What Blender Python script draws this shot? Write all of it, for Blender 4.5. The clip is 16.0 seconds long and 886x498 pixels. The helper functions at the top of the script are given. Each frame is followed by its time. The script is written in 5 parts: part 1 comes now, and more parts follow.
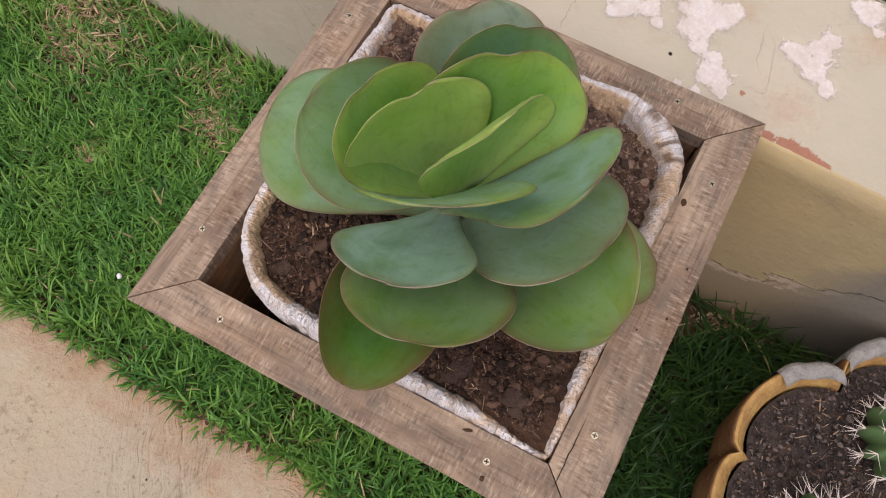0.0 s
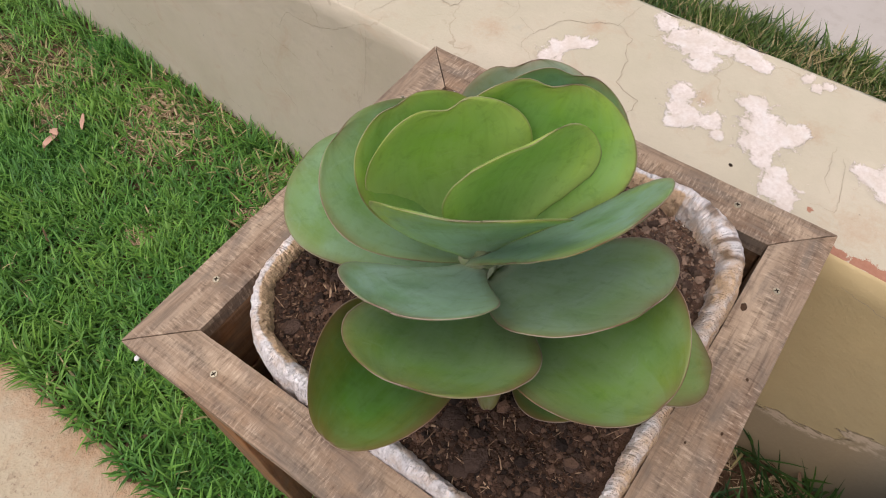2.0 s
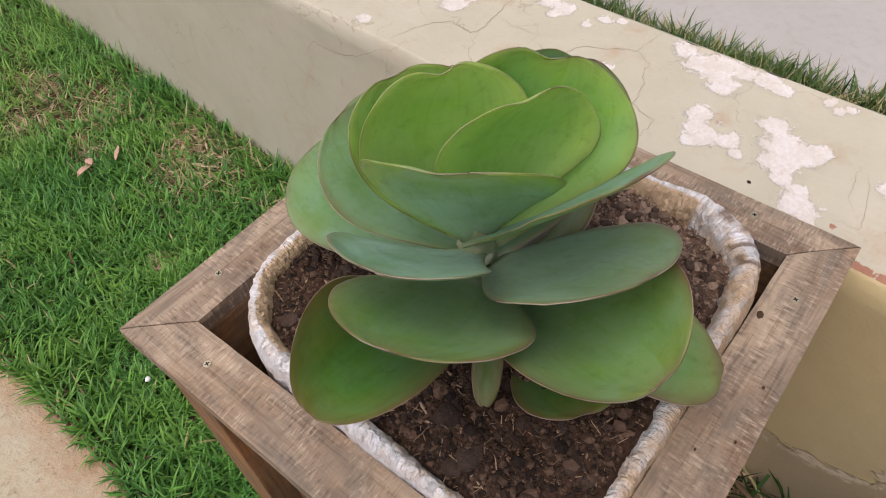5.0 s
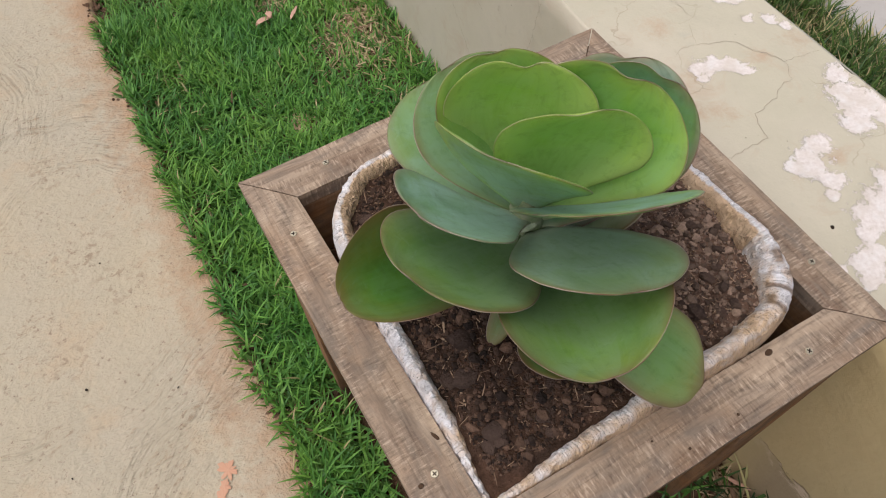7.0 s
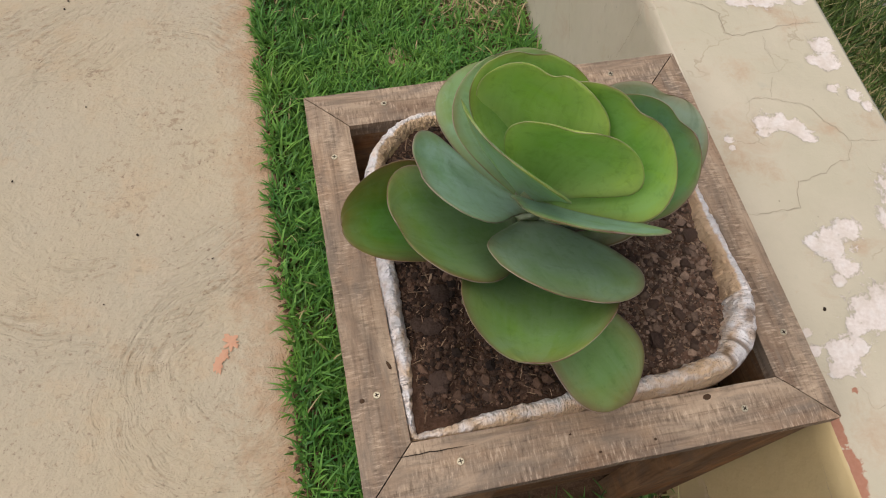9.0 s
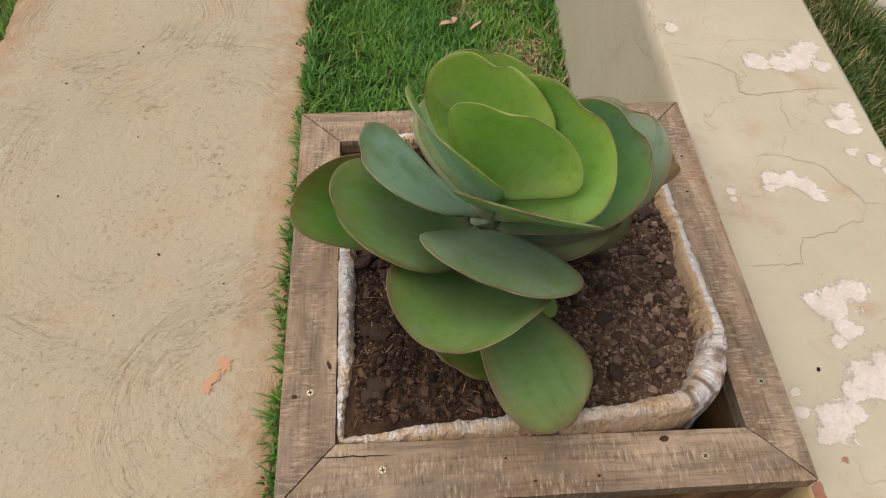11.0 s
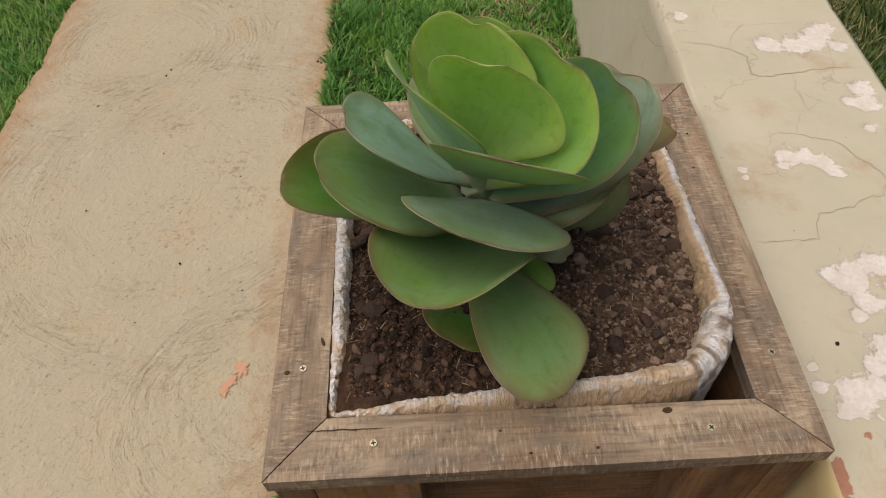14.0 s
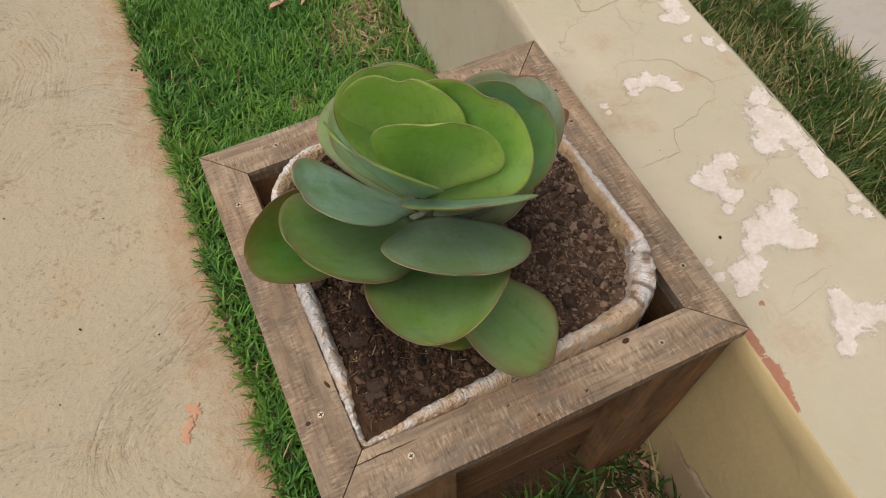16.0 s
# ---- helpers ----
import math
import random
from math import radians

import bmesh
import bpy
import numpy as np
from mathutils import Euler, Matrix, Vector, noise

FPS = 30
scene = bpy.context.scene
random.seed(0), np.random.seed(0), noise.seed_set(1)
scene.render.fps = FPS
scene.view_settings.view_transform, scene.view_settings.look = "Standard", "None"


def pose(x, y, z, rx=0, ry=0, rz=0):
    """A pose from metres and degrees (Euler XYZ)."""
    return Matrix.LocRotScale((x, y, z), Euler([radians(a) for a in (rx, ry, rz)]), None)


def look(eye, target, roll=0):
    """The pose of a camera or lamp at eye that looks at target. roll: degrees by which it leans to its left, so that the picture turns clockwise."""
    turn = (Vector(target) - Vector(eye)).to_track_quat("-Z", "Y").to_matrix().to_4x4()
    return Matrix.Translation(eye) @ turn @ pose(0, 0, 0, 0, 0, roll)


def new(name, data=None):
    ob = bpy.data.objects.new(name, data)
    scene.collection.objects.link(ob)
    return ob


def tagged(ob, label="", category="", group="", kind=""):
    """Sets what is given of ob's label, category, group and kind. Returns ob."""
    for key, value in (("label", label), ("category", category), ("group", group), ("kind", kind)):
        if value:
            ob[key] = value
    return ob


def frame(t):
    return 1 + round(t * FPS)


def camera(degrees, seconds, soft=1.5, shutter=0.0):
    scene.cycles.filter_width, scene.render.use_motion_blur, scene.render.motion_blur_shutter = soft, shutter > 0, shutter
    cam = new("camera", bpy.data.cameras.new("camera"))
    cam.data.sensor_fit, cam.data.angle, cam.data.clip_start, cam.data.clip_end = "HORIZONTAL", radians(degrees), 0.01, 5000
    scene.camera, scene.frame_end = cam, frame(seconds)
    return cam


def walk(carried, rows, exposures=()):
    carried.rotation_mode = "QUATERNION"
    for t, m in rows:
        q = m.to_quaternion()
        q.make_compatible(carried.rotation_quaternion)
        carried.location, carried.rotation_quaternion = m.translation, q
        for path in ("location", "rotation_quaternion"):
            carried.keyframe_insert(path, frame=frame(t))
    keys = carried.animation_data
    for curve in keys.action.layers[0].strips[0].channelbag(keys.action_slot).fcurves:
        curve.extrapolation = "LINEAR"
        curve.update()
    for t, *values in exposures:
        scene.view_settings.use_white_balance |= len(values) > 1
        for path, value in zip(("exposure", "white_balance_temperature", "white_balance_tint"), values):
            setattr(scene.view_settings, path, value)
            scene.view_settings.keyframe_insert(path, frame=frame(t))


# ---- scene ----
cam = camera(66.8, 16.0, 1.1)
PATH = [
    (0, (-0.246, -0.115, 1.114), (0.323, 0.22, -0.774), -2.1),
    (0.5, (-0.244, -0.15, 1.093), (0.392, 0.298, -0.749), -2.2),
    (1, (-0.251, -0.13, 1.056), (0.457, 0.398, -0.739), -4.5),
    (1.5, (-0.268, -0.143, 1.034), (0.542, 0.465, -0.69), -2.5),
    (2, (-0.283, -0.16, 1.022), (0.584, 0.53, -0.643), -3.0),
    (2.5, (-0.295, -0.177, 0.991), (0.615, 0.549, -0.635), -2.6),
    (3, (-0.285, -0.183, 0.978), (0.672, 0.625, -0.582), -3.4),
    (3.5, (-0.299, -0.204, 0.963), (0.643, 0.642, -0.585), -4.3),
    (4, (-0.302, -0.207, 0.953), (0.658, 0.663, -0.571), -4.1),
    (4.2, (-0.303, -0.209, 0.946), (0.659, 0.668, -0.573), -4.6),
    (6.3, (-0.302, -0.2, 1.032), (0.486, 0.571, -0.637), -3.3),
    (6.5, (-0.288, -0.209, 1.03), (0.421, 0.59, -0.661), -3.1),
    (7, (-0.268, -0.268, 1.061), (0.232, 0.671, -0.633), -2.4),
    (7.5, (-0.281, -0.289, 1.087), (0.271, 0.608, -0.613), 2.6),
    (8, (-0.286, -0.31, 1.104), (0.16, 0.588, -0.626), 2.7),
    (8.5, (-0.247, -0.34, 1.117), (-0.009, 0.59, -0.637), 2.6),
    (9, (-0.217, -0.322, 1.122), (0.051, 0.588, -0.639), 5.8),
    (9.2, (-0.206, -0.309, 1.13), (0.103, 0.593, -0.628), 7.2),
    (11.3, (-0.09, -0.426, 1.048), (-0.026, 0.786, -0.542), 0.4),
    (11.5, (-0.079, -0.437, 1.036), (-0.02, 0.794, -0.54), -0.3),
    (12, (-0.078, -0.447, 1.02), (-0.069, 0.838, -0.512), -2.4),
    (12.5, (-0.077, -0.454, 1.014), (-0.104, 0.826, -0.523), -3.4),
    (13, (-0.08, -0.454, 1.017), (-0.117, 0.826, -0.519), -3.8),
    (13.5, (-0.075, -0.449, 1.021), (-0.118, 0.838, -0.509), -4.6),
    (14, (-0.069, -0.449, 1.023), (-0.093, 0.812, -0.529), -4.3),
    (14.5, (-0.084, -0.416, 1.081), (-0.012, 0.768, -0.53), -3.7),
    (15, (-0.135, -0.367, 1.104), (0.07, 0.721, -0.561), -2.4),
    (15.5, (-0.158, -0.342, 1.113), (0.189, 0.618, -0.607), -1.5),
    (16, (-0.169, -0.381, 1.145), (0.213, 0.57, -0.573), -3.0),
]
walk(cam, [(t, look(eye, target, roll)) for t, eye, target, roll in PATH],
     [(0.0, 0.20, 6050, 20), (1.5, 0.32, 6100, 17), (4.2, 0.35, 6000, 16), (6.3, 0.32, 5800, 13), (8.0, 0.24, 6000, 12), (9.2, 0.16, 6150, 12), (11.3, 0.17, 6450, 11), (16.0, 0.09, 6450, 10)])

# light: a bright veiled sky, with a wide soft sun
SUN_UP, SUN_ROUND, SUN_POWER, SUN_SIZE, SKY_POWER = 68.0, 278.0, 3.0, 85.0, 0.050
# the scalloped pot: place, first notch, mended stretches (degrees), cacti
POT_PLACE, LOBE_TURN = (-0.033, -0.608, 0.20), 0.0
PATCHES = [(31, 55), (3, 28)]
CACTI = [(0.07, -0.60, 0.058, 0.09, 1), (-0.085, -0.538, 0.05, 0.075, 2), (-0.03, -0.70, 0.05, 0.08, 3)]

# ---- world, sun, exposure ----
world = bpy.data.worlds.new("sky")
scene.world = world
world.use_nodes = True
wn = world.node_tree
wn.nodes.clear()
sky = wn.nodes.new("ShaderNodeTexSky")
sky.sky_type, sky.sun_disc = "NISHITA", False
sky.sun_elevation, sky.sun_rotation = radians(SUN_UP), radians(SUN_ROUND)
sky.dust_density, sky.air_density = 3.0, 1.0
wb = wn.nodes.new("ShaderNodeBackground")
wb.inputs["Strength"].default_value = SKY_POWER
wo = wn.nodes.new("ShaderNodeOutputWorld")
wn.links.new(sky.outputs[0], wb.inputs[0])
wn.links.new(wb.outputs[0], wo.inputs[0])

sun = new("sun", bpy.data.lights.new("sun", "SUN"))
sun.data.energy, sun.data.angle, sun.data.color = SUN_POWER, radians(SUN_SIZE), (1.0, 0.945, 0.86)
sx, sy = math.sin(radians(SUN_ROUND)) * math.cos(radians(SUN_UP)), math.cos(radians(SUN_ROUND)) * math.cos(radians(SUN_UP))
sun.matrix_world = look((sx * 20, sy * 20, math.sin(radians(SUN_UP)) * 20), (0, 0, 0))


# ---- materials ----
class Nodes:
    """A node material with short ways to add and join nodes."""

    def __init__(self, name, rough=0.7, spec=0.35):
        self.mat = bpy.data.materials.new(name)
        self.mat.use_nodes = True
        self.tree = self.mat.node_tree
        self.bsdf = self.tree.nodes["Principled BSDF"]
        self.out = self.tree.nodes["Material Output"]
        self.bsdf.inputs["Roughness"].default_value = rough
        self.bsdf.inputs["Specular IOR Level"].default_value = spec
        tc = self.tree.nodes.new("ShaderNodeTexCoord")
        self.obj, self.gen = tc.outputs["Object"], tc.outputs["Generated"]

    def put(self, socket, value):
        if isinstance(value, bpy.types.NodeSocket):
            self.tree.links.new(value, socket)
        else:
            socket.default_value = value

    def scaled(self, vector, scale, move=(0, 0, 0), turn=(0, 0, 0)):
        n = self.tree.nodes.new("ShaderNodeMapping")
        self.put(n.inputs["Vector"], vector)
        n.inputs["Scale"].default_value = scale
        n.inputs["Location"].default_value = move
        n.inputs["Rotation"].default_value = turn
        return n.outputs[0]

    def noise(self, vector, scale, detail=4.0, rough=0.55, warp=0.0):
        n = self.tree.nodes.new("ShaderNodeTexNoise")
        self.put(n.inputs["Vector"], vector)
        n.inputs["Scale"].default_value = scale
        n.inputs["Detail"].default_value = detail
        n.inputs["Roughness"].default_value = rough
        n.inputs["Distortion"].default_value = warp
        return n.outputs["Fac"]

    def voronoi(self, vector, scale, feature="F1"):
        n = self.tree.nodes.new("ShaderNodeTexVoronoi")
        n.feature = feature
        self.put(n.inputs["Vector"], vector)
        n.inputs["Scale"].default_value = scale
        return n.outputs["Distance"]

    def wave(self, vector, scale, warp=2.0, detail=2.0, direction="X", dscale=1.0):
        n = self.tree.nodes.new("ShaderNodeTexWave")
        n.bands_direction = direction
        self.put(n.inputs["Vector"], vector)
        n.inputs["Scale"].default_value = scale
        n.inputs["Distortion"].default_value = warp
        n.inputs["Detail"].default_value = detail
        n.inputs["Detail Scale"].default_value = dscale
        return n.outputs["Fac"]

    def step(self, value, low, high, to_low=0.0, to_high=1.0):
        n = self.tree.nodes.new("ShaderNodeMapRange")
        self.put(n.inputs["Value"], value)
        n.inputs["From Min"].default_value, n.inputs["From Max"].default_value = low, high
        n.inputs["To Min"].default_value, n.inputs["To Max"].default_value = to_low, to_high
        return n.outputs[0]

    def math(self, op, a, b=0.0):
        n = self.tree.nodes.new("ShaderNodeMath")
        n.operation = op
        self.put(n.inputs[0], a)
        self.put(n.inputs[1], b)
        return n.outputs[0]

    def mix(self, fac, a, b):
        n = self.tree.nodes.new("ShaderNodeMix")
        n.data_type = "RGBA"
        self.put(n.inputs[0], fac)
        for socket, value in ((n.inputs[6], a), (n.inputs[7], b)):
            self.put(socket, value if isinstance(value, bpy.types.NodeSocket) else (*value, 1.0))
        return n.outputs[2]

    def attr(self, name):
        n = self.tree.nodes.new("ShaderNodeAttribute")
        n.attribute_name = name
        return n.outputs["Fac"]

    def split(self, vector):
        n = self.tree.nodes.new("ShaderNodeSeparateXYZ")
        self.put(n.inputs[0], vector)
        return n.outputs

    def island(self):
        return self.tree.nodes.new("ShaderNodeNewGeometry").outputs["Random Per Island"]

    def random(self):
        return self.tree.nodes.new("ShaderNodeObjectInfo").outputs["Random"]

    def bump(self, *layers):
        """Layers of (height, strength, distance)."""
        last = None
        for height, strength, distance in layers:
            n = self.tree.nodes.new("ShaderNodeBump")
            self.put(n.inputs["Height"], height)
            n.inputs["Strength"].default_value = strength
            n.inputs["Distance"].default_value = distance
            if last is not None:
                self.tree.links.new(last, n.inputs["Normal"])
            last = n.outputs[0]
        self.tree.links.new(last, self.bsdf.inputs["Normal"])
        return last

    def colour(self, value):
        self.put(self.bsdf.inputs["Base Color"], value if isinstance(value, bpy.types.NodeSocket) else (*value, 1.0))
        return self

    def rough(self, value):
        self.put(self.bsdf.inputs["Roughness"], value)
        return self


def wood_material(name, tan, brown, grey, orange, wear=1.0):
    """Rough sawn board: long grain, blotchy weathering, short marks of the saw across it, dark pits."""
    n = Nodes(name, 0.8, 0.22)
    seed = n.math("MULTIPLY", n.random(), 37.0)
    comb = n.tree.nodes.new("ShaderNodeCombineXYZ")
    n.put(comb.inputs[0], seed)
    n.put(comb.inputs[1], seed)
    add = n.tree.nodes.new("ShaderNodeVectorMath")
    n.put(add.inputs[0], n.obj)
    n.put(add.inputs[1], comb.outputs[0])
    at = add.outputs[0]
    broad = n.noise(n.scaled(at, (5, 16, 16)), 1.0, 6, 0.62, 0.8)
    blot = n.noise(n.scaled(at, (13, 40, 40)), 1.0, 6, 0.68, 0.5)
    grain = n.noise(n.scaled(at, (9, 210, 210)), 1.0, 5, 0.6, 0.4)
    rings = n.noise(n.scaled(at, (4, 60, 60)), 1.0, 4, 0.55, 1.2)
    across = n.noise(n.scaled(at, (330, 62, 62)), 1.0, 6, 0.7, 0.2)
    where = n.step(n.noise(n.scaled(at, (16, 44, 44)), 1.0, 4, 0.6), 0.38, 0.58)
    speck = n.noise(at, 330.0, 3, 0.7)
    col = n.mix(n.step(broad, 0.34, 0.66), brown, tan)
    col = n.mix(n.math("MULTIPLY", n.step(blot, 0.45, 0.66), 0.85), col, grey)
    col = n.mix(n.math("MULTIPLY", n.step(n.noise(at, 11.0, 4, 0.6), 0.5, 0.72), 0.5), col, orange)
    col = n.mix(n.math("MULTIPLY", n.step(rings, 0.5, 0.66), 0.35), col, brown)
    col = n.mix(n.math("MULTIPLY", n.step(grain, 0.52, 0.68), 0.5), col, tuple(c * 0.45 for c in brown))
    pale = n.math("MULTIPLY", n.math("MULTIPLY", n.step(across, 0.53, 0.63), where), 0.5 * wear)
    col = n.mix(pale, col, tuple(min(1.0, c * 1.3 + 0.05) for c in tan))
    dark = n.math("MULTIPLY", n.math("MULTIPLY", n.step(across, 0.47, 0.36), n.step(where, 0.0, 0.7, 0.2, 1.0)), 0.55 * wear)
    col = n.mix(dark, col, tuple(c * 0.4 for c in brown))
    col = n.mix(n.math("MULTIPLY", n.step(speck, 0.66, 0.76), 0.5), col, tuple(c * 0.3 for c in brown))
    stain = n.noise(n.scaled(at, (7, 20, 20)), 1.0, 6, 0.68, 1.0)
    col = n.mix(n.math("MULTIPLY", n.step(stain, 0.53, 0.70), 0.6), col, tuple(c * 0.62 for c in grey))
    n.colour(col)
    n.bump((grain, 0.5, 0.0014), (across, 0.4 * wear, 0.001), (blot, 0.4, 0.003))
    return n.mat


RIM_WOOD = wood_material("weathered sawn wood", (0.475, 0.35, 0.235), (0.20, 0.127, 0.08), (0.18, 0.142, 0.108), (0.35, 0.20, 0.10))
LEG_WOOD = wood_material("brown stained wood", (0.34, 0.19, 0.092), (0.14, 0.068, 0.030), (0.19, 0.125, 0.08), (0.46, 0.18, 0.05), 0.4)


def leaf_material(name, deep, fresh, bloom, bloom_share, red, through_share, edge=(0.36, 0.46, 0.06), back=1.0):
    """Fleshy leaf: green flesh, waxy bluish bloom round the foot, yellower towards the thin margin, a reddish line on it."""
    n = Nodes(name, 0.42, 0.4)
    at = n.obj
    far, along = n.attr("rim"), n.attr("along")
    patchy = n.noise(at, 24.0, 5, 0.6, 0.6)
    cloud = n.noise(at, 11.0, 4, 0.55)
    mott = n.noise(at, 95.0, 5, 0.68, 0.4)
    fine = n.noise(at, 420.0, 3, 0.65)
    body = n.mix(n.step(cloud, 0.32, 0.68), deep, fresh)
    thin = n.step(n.math("ADD", far, n.math("MULTIPLY", n.math("SUBTRACT", patchy, 0.5), 0.03)), 0.032, 0.002)
    # darker towards the foot: shade in the rosette's crevices, put into the colour
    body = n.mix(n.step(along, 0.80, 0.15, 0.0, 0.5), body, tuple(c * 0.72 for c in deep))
    body = n.mix(n.math("MULTIPLY", thin, 0.85), body, edge)
    wax = n.math("MULTIPLY", n.step(n.math("ADD", patchy, n.step(along, 0.05, 0.75, 0.26, -0.04)), 0.32, 0.64), bloom_share)
    wax = n.math("MULTIPLY", wax, n.step(far, 0.0, 0.010, 0.25, 1.0))
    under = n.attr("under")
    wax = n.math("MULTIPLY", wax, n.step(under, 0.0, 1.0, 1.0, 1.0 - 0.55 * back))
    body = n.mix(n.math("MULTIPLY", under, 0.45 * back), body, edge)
    body = n.mix(wax, body, bloom)
    body = n.mix(n.math("MULTIPLY", n.step(mott, 0.52, 0.74), 0.30), body, tuple(0.5 * c + 0.5 * d for c, d in zip(bloom, fresh)))
    body = n.mix(n.math("MULTIPLY", n.step(mott, 0.48, 0.28), 0.45), body, tuple(c * 0.6 for c in deep))
    rub = n.noise(n.scaled(at, (40, 40, 130)), 1.0, 4, 0.7, 1.2)
    body = n.mix(n.math("MULTIPLY", n.step(rub, 0.60, 0.74), 0.22), body, tuple(min(1.0, c * 1.25 + 0.03) for c in bloom))
    lengthwise = n.tree.nodes.new("ShaderNodeCombineXYZ")
    n.put(lengthwise.inputs[0], n.math("MULTIPLY", n.attr("side"), 9.0))
    n.put(lengthwise.inputs[1], n.math("MULTIPLY", along, 2.2))
    n.put(lengthwise.inputs[2], n.math("MULTIPLY", n.random(), 40.0))
    streak = n.noise(lengthwise.outputs[0], 1.0, 4, 0.6, 0.5)
    body = n.mix(n.math("MULTIPLY", n.step(streak, 0.50, 0.72), 0.35), body, tuple(0.6 * c + 0.4 * d for c, d in zip(bloom, fresh)))
    body = n.mix(n.math("MULTIPLY", n.step(streak, 0.48, 0.30), 0.24), body, tuple(c * 0.72 for c in deep))
    dusk = n.math("MULTIPLY", n.step(far, 0.010, 0.0), n.step(n.noise(at, 16.0, 3, 0.6), 0.34, 0.62))
    body = n.mix(n.math("MULTIPLY", dusk, 0.75 * red), body, (0.20, 0.105, 0.062))
    wob = n.math("MULTIPLY", n.step(patchy, 0.25, 0.8, 0.5, 1.6), 0.0017)
    line = n.step(n.math("DIVIDE", far, wob), 1.0, 0.35)
    body = n.mix(n.math("MULTIPLY", n.math("MULTIPLY", line, n.step(n.noise(at, 30.0, 3, 0.6), 0.30, 0.60, 0.3, 1.0)), 0.9 * red), body, (0.20, 0.075, 0.055))
    hem_line = n.math("MULTIPLY", n.step(far, 0.0007, 0.0003), n.step(n.noise(at, 22.0, 3, 0.6), 0.40, 0.55))
    body = n.mix(n.math("MULTIPLY", hem_line, 0.5), body, (0.56, 0.45, 0.36))
    body = n.mix(n.step(along, 0.13, 0.03, 0.0, 0.75), body, (0.50, 0.53, 0.35))
    spot = n.step(n.voronoi(at, 36.0), 0.075, 0.045)
    spot = n.math("MULTIPLY", spot, n.step(n.noise(at, 9.0, 2), 0.58, 0.62))
    body = n.mix(n.math("MULTIPLY", spot, 0.75), body, (0.05, 0.04, 0.02))
    n.colour(body)
    n.rough(n.step(wax, 0.0, 1.0, 0.36, 0.58))
    n.bsdf.inputs["Sheen Weight"].default_value = 0.10
    n.bsdf.inputs["Sheen Roughness"].default_value = 0.45
    n.bsdf.inputs["Sheen Tint"].default_value = (0.72, 0.9, 0.78, 1.0)
    n.bump((fine, 0.12, 0.0006), (mott, 0.14, 0.0018), (patchy, 0.18, 0.005))
    soft = n.tree.nodes.new("ShaderNodeBsdfTranslucent")
    n.put(soft.inputs["Color"], n.mix(0.55, body, (0.44, 0.68, 0.07)))
    both = n.tree.nodes.new("ShaderNodeMixShader")
    both.inputs[0].default_value = through_share
    n.tree.links.new(n.bsdf.outputs[0], both.inputs[1])
    n.tree.links.new(soft.outputs[0], both.inputs[2])
    n.tree.links.new(both.outputs[0], n.out.inputs[0])
    return n.mat


LEAF_FRESH = leaf_material("fresh green leaf", (0.18, 0.385, 0.052), (0.275, 0.51, 0.062), (0.33, 0.50, 0.25), 0.36, 0.75, 0.38, (0.44, 0.60, 0.10))
LEAF_YOUNG = leaf_material("young yellow-green leaf", (0.37, 0.60, 0.095), (0.545, 0.785, 0.12), (0.56, 0.71, 0.36), 0.36, 0.5, 0.45, (0.74, 0.86, 0.20))
LEAF_OLIVE = leaf_material("olive green leaf", (0.085, 0.21, 0.03), (0.14, 0.31, 0.035), (0.20, 0.33, 0.17), 0.3, 1.0, 0.38, (0.23, 0.19, 0.03))
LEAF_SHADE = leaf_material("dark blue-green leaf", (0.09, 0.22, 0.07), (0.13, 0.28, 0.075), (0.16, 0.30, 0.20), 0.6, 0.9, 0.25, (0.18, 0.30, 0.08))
LEAF_RED = leaf_material("reddened old leaf", (0.16, 0.25, 0.06), (0.24, 0.27, 0.075), (0.28, 0.29, 0.19), 0.4, 1.0, 0.35, (0.30, 0.15, 0.06))
LEAF_BLUE = leaf_material("waxy blue-green leaf", (0.18, 0.33, 0.17), (0.24, 0.41, 0.18), (0.39, 0.545, 0.45), 0.95, 0.9, 0.25, (0.26, 0.38, 0.17))
LEAF_DEEP = leaf_material("deep green leaf", (0.14, 0.27, 0.05), (0.23, 0.38, 0.065), (0.27, 0.38, 0.23), 0.5, 1.0, 0.34, (0.25, 0.30, 0.065))
LEAF_PALE = leaf_material("pale waxy green leaf", (0.30, 0.48, 0.17), (0.40, 0.58, 0.18), (0.52, 0.67, 0.52), 1.0, 0.6, 0.46, (0.62, 0.76, 0.14), 0.0)
LEAF_ROSE = leaf_material("green leaf blushed rose at its margin", (0.16, 0.31, 0.07), (0.25, 0.41, 0.08), (0.30, 0.42, 0.24), 0.3, 1.0, 0.34, (0.30, 0.27, 0.085))
LEAF_TWO = leaf_material("waxy leaf, yellow-green beneath", (0.18, 0.34, 0.15), (0.24, 0.42, 0.16), (0.37, 0.54, 0.45), 1.0, 1.0, 0.34, (0.36, 0.50, 0.10), 1.5)
LEAF_GREY = leaf_material("greyish waxy leaf", (0.14, 0.23, 0.11), (0.19, 0.28, 0.13), (0.26, 0.33, 0.25), 0.8, 1.0, 0.22, (0.24, 0.24, 0.11))
LEAF_SAGE = leaf_material("pale sage-green leaf", (0.20, 0.36, 0.11), (0.27, 0.46, 0.125), (0.37, 0.54, 0.36), 0.7, 0.9, 0.36, (0.30, 0.40, 0.14))
LEAF_DULL = leaf_material("dull grey-green leaf", (0.17, 0.285, 0.115), (0.23, 0.36, 0.12), (0.31, 0.42, 0.305), 0.75, 1.0, 0.26, (0.24, 0.30, 0.11))
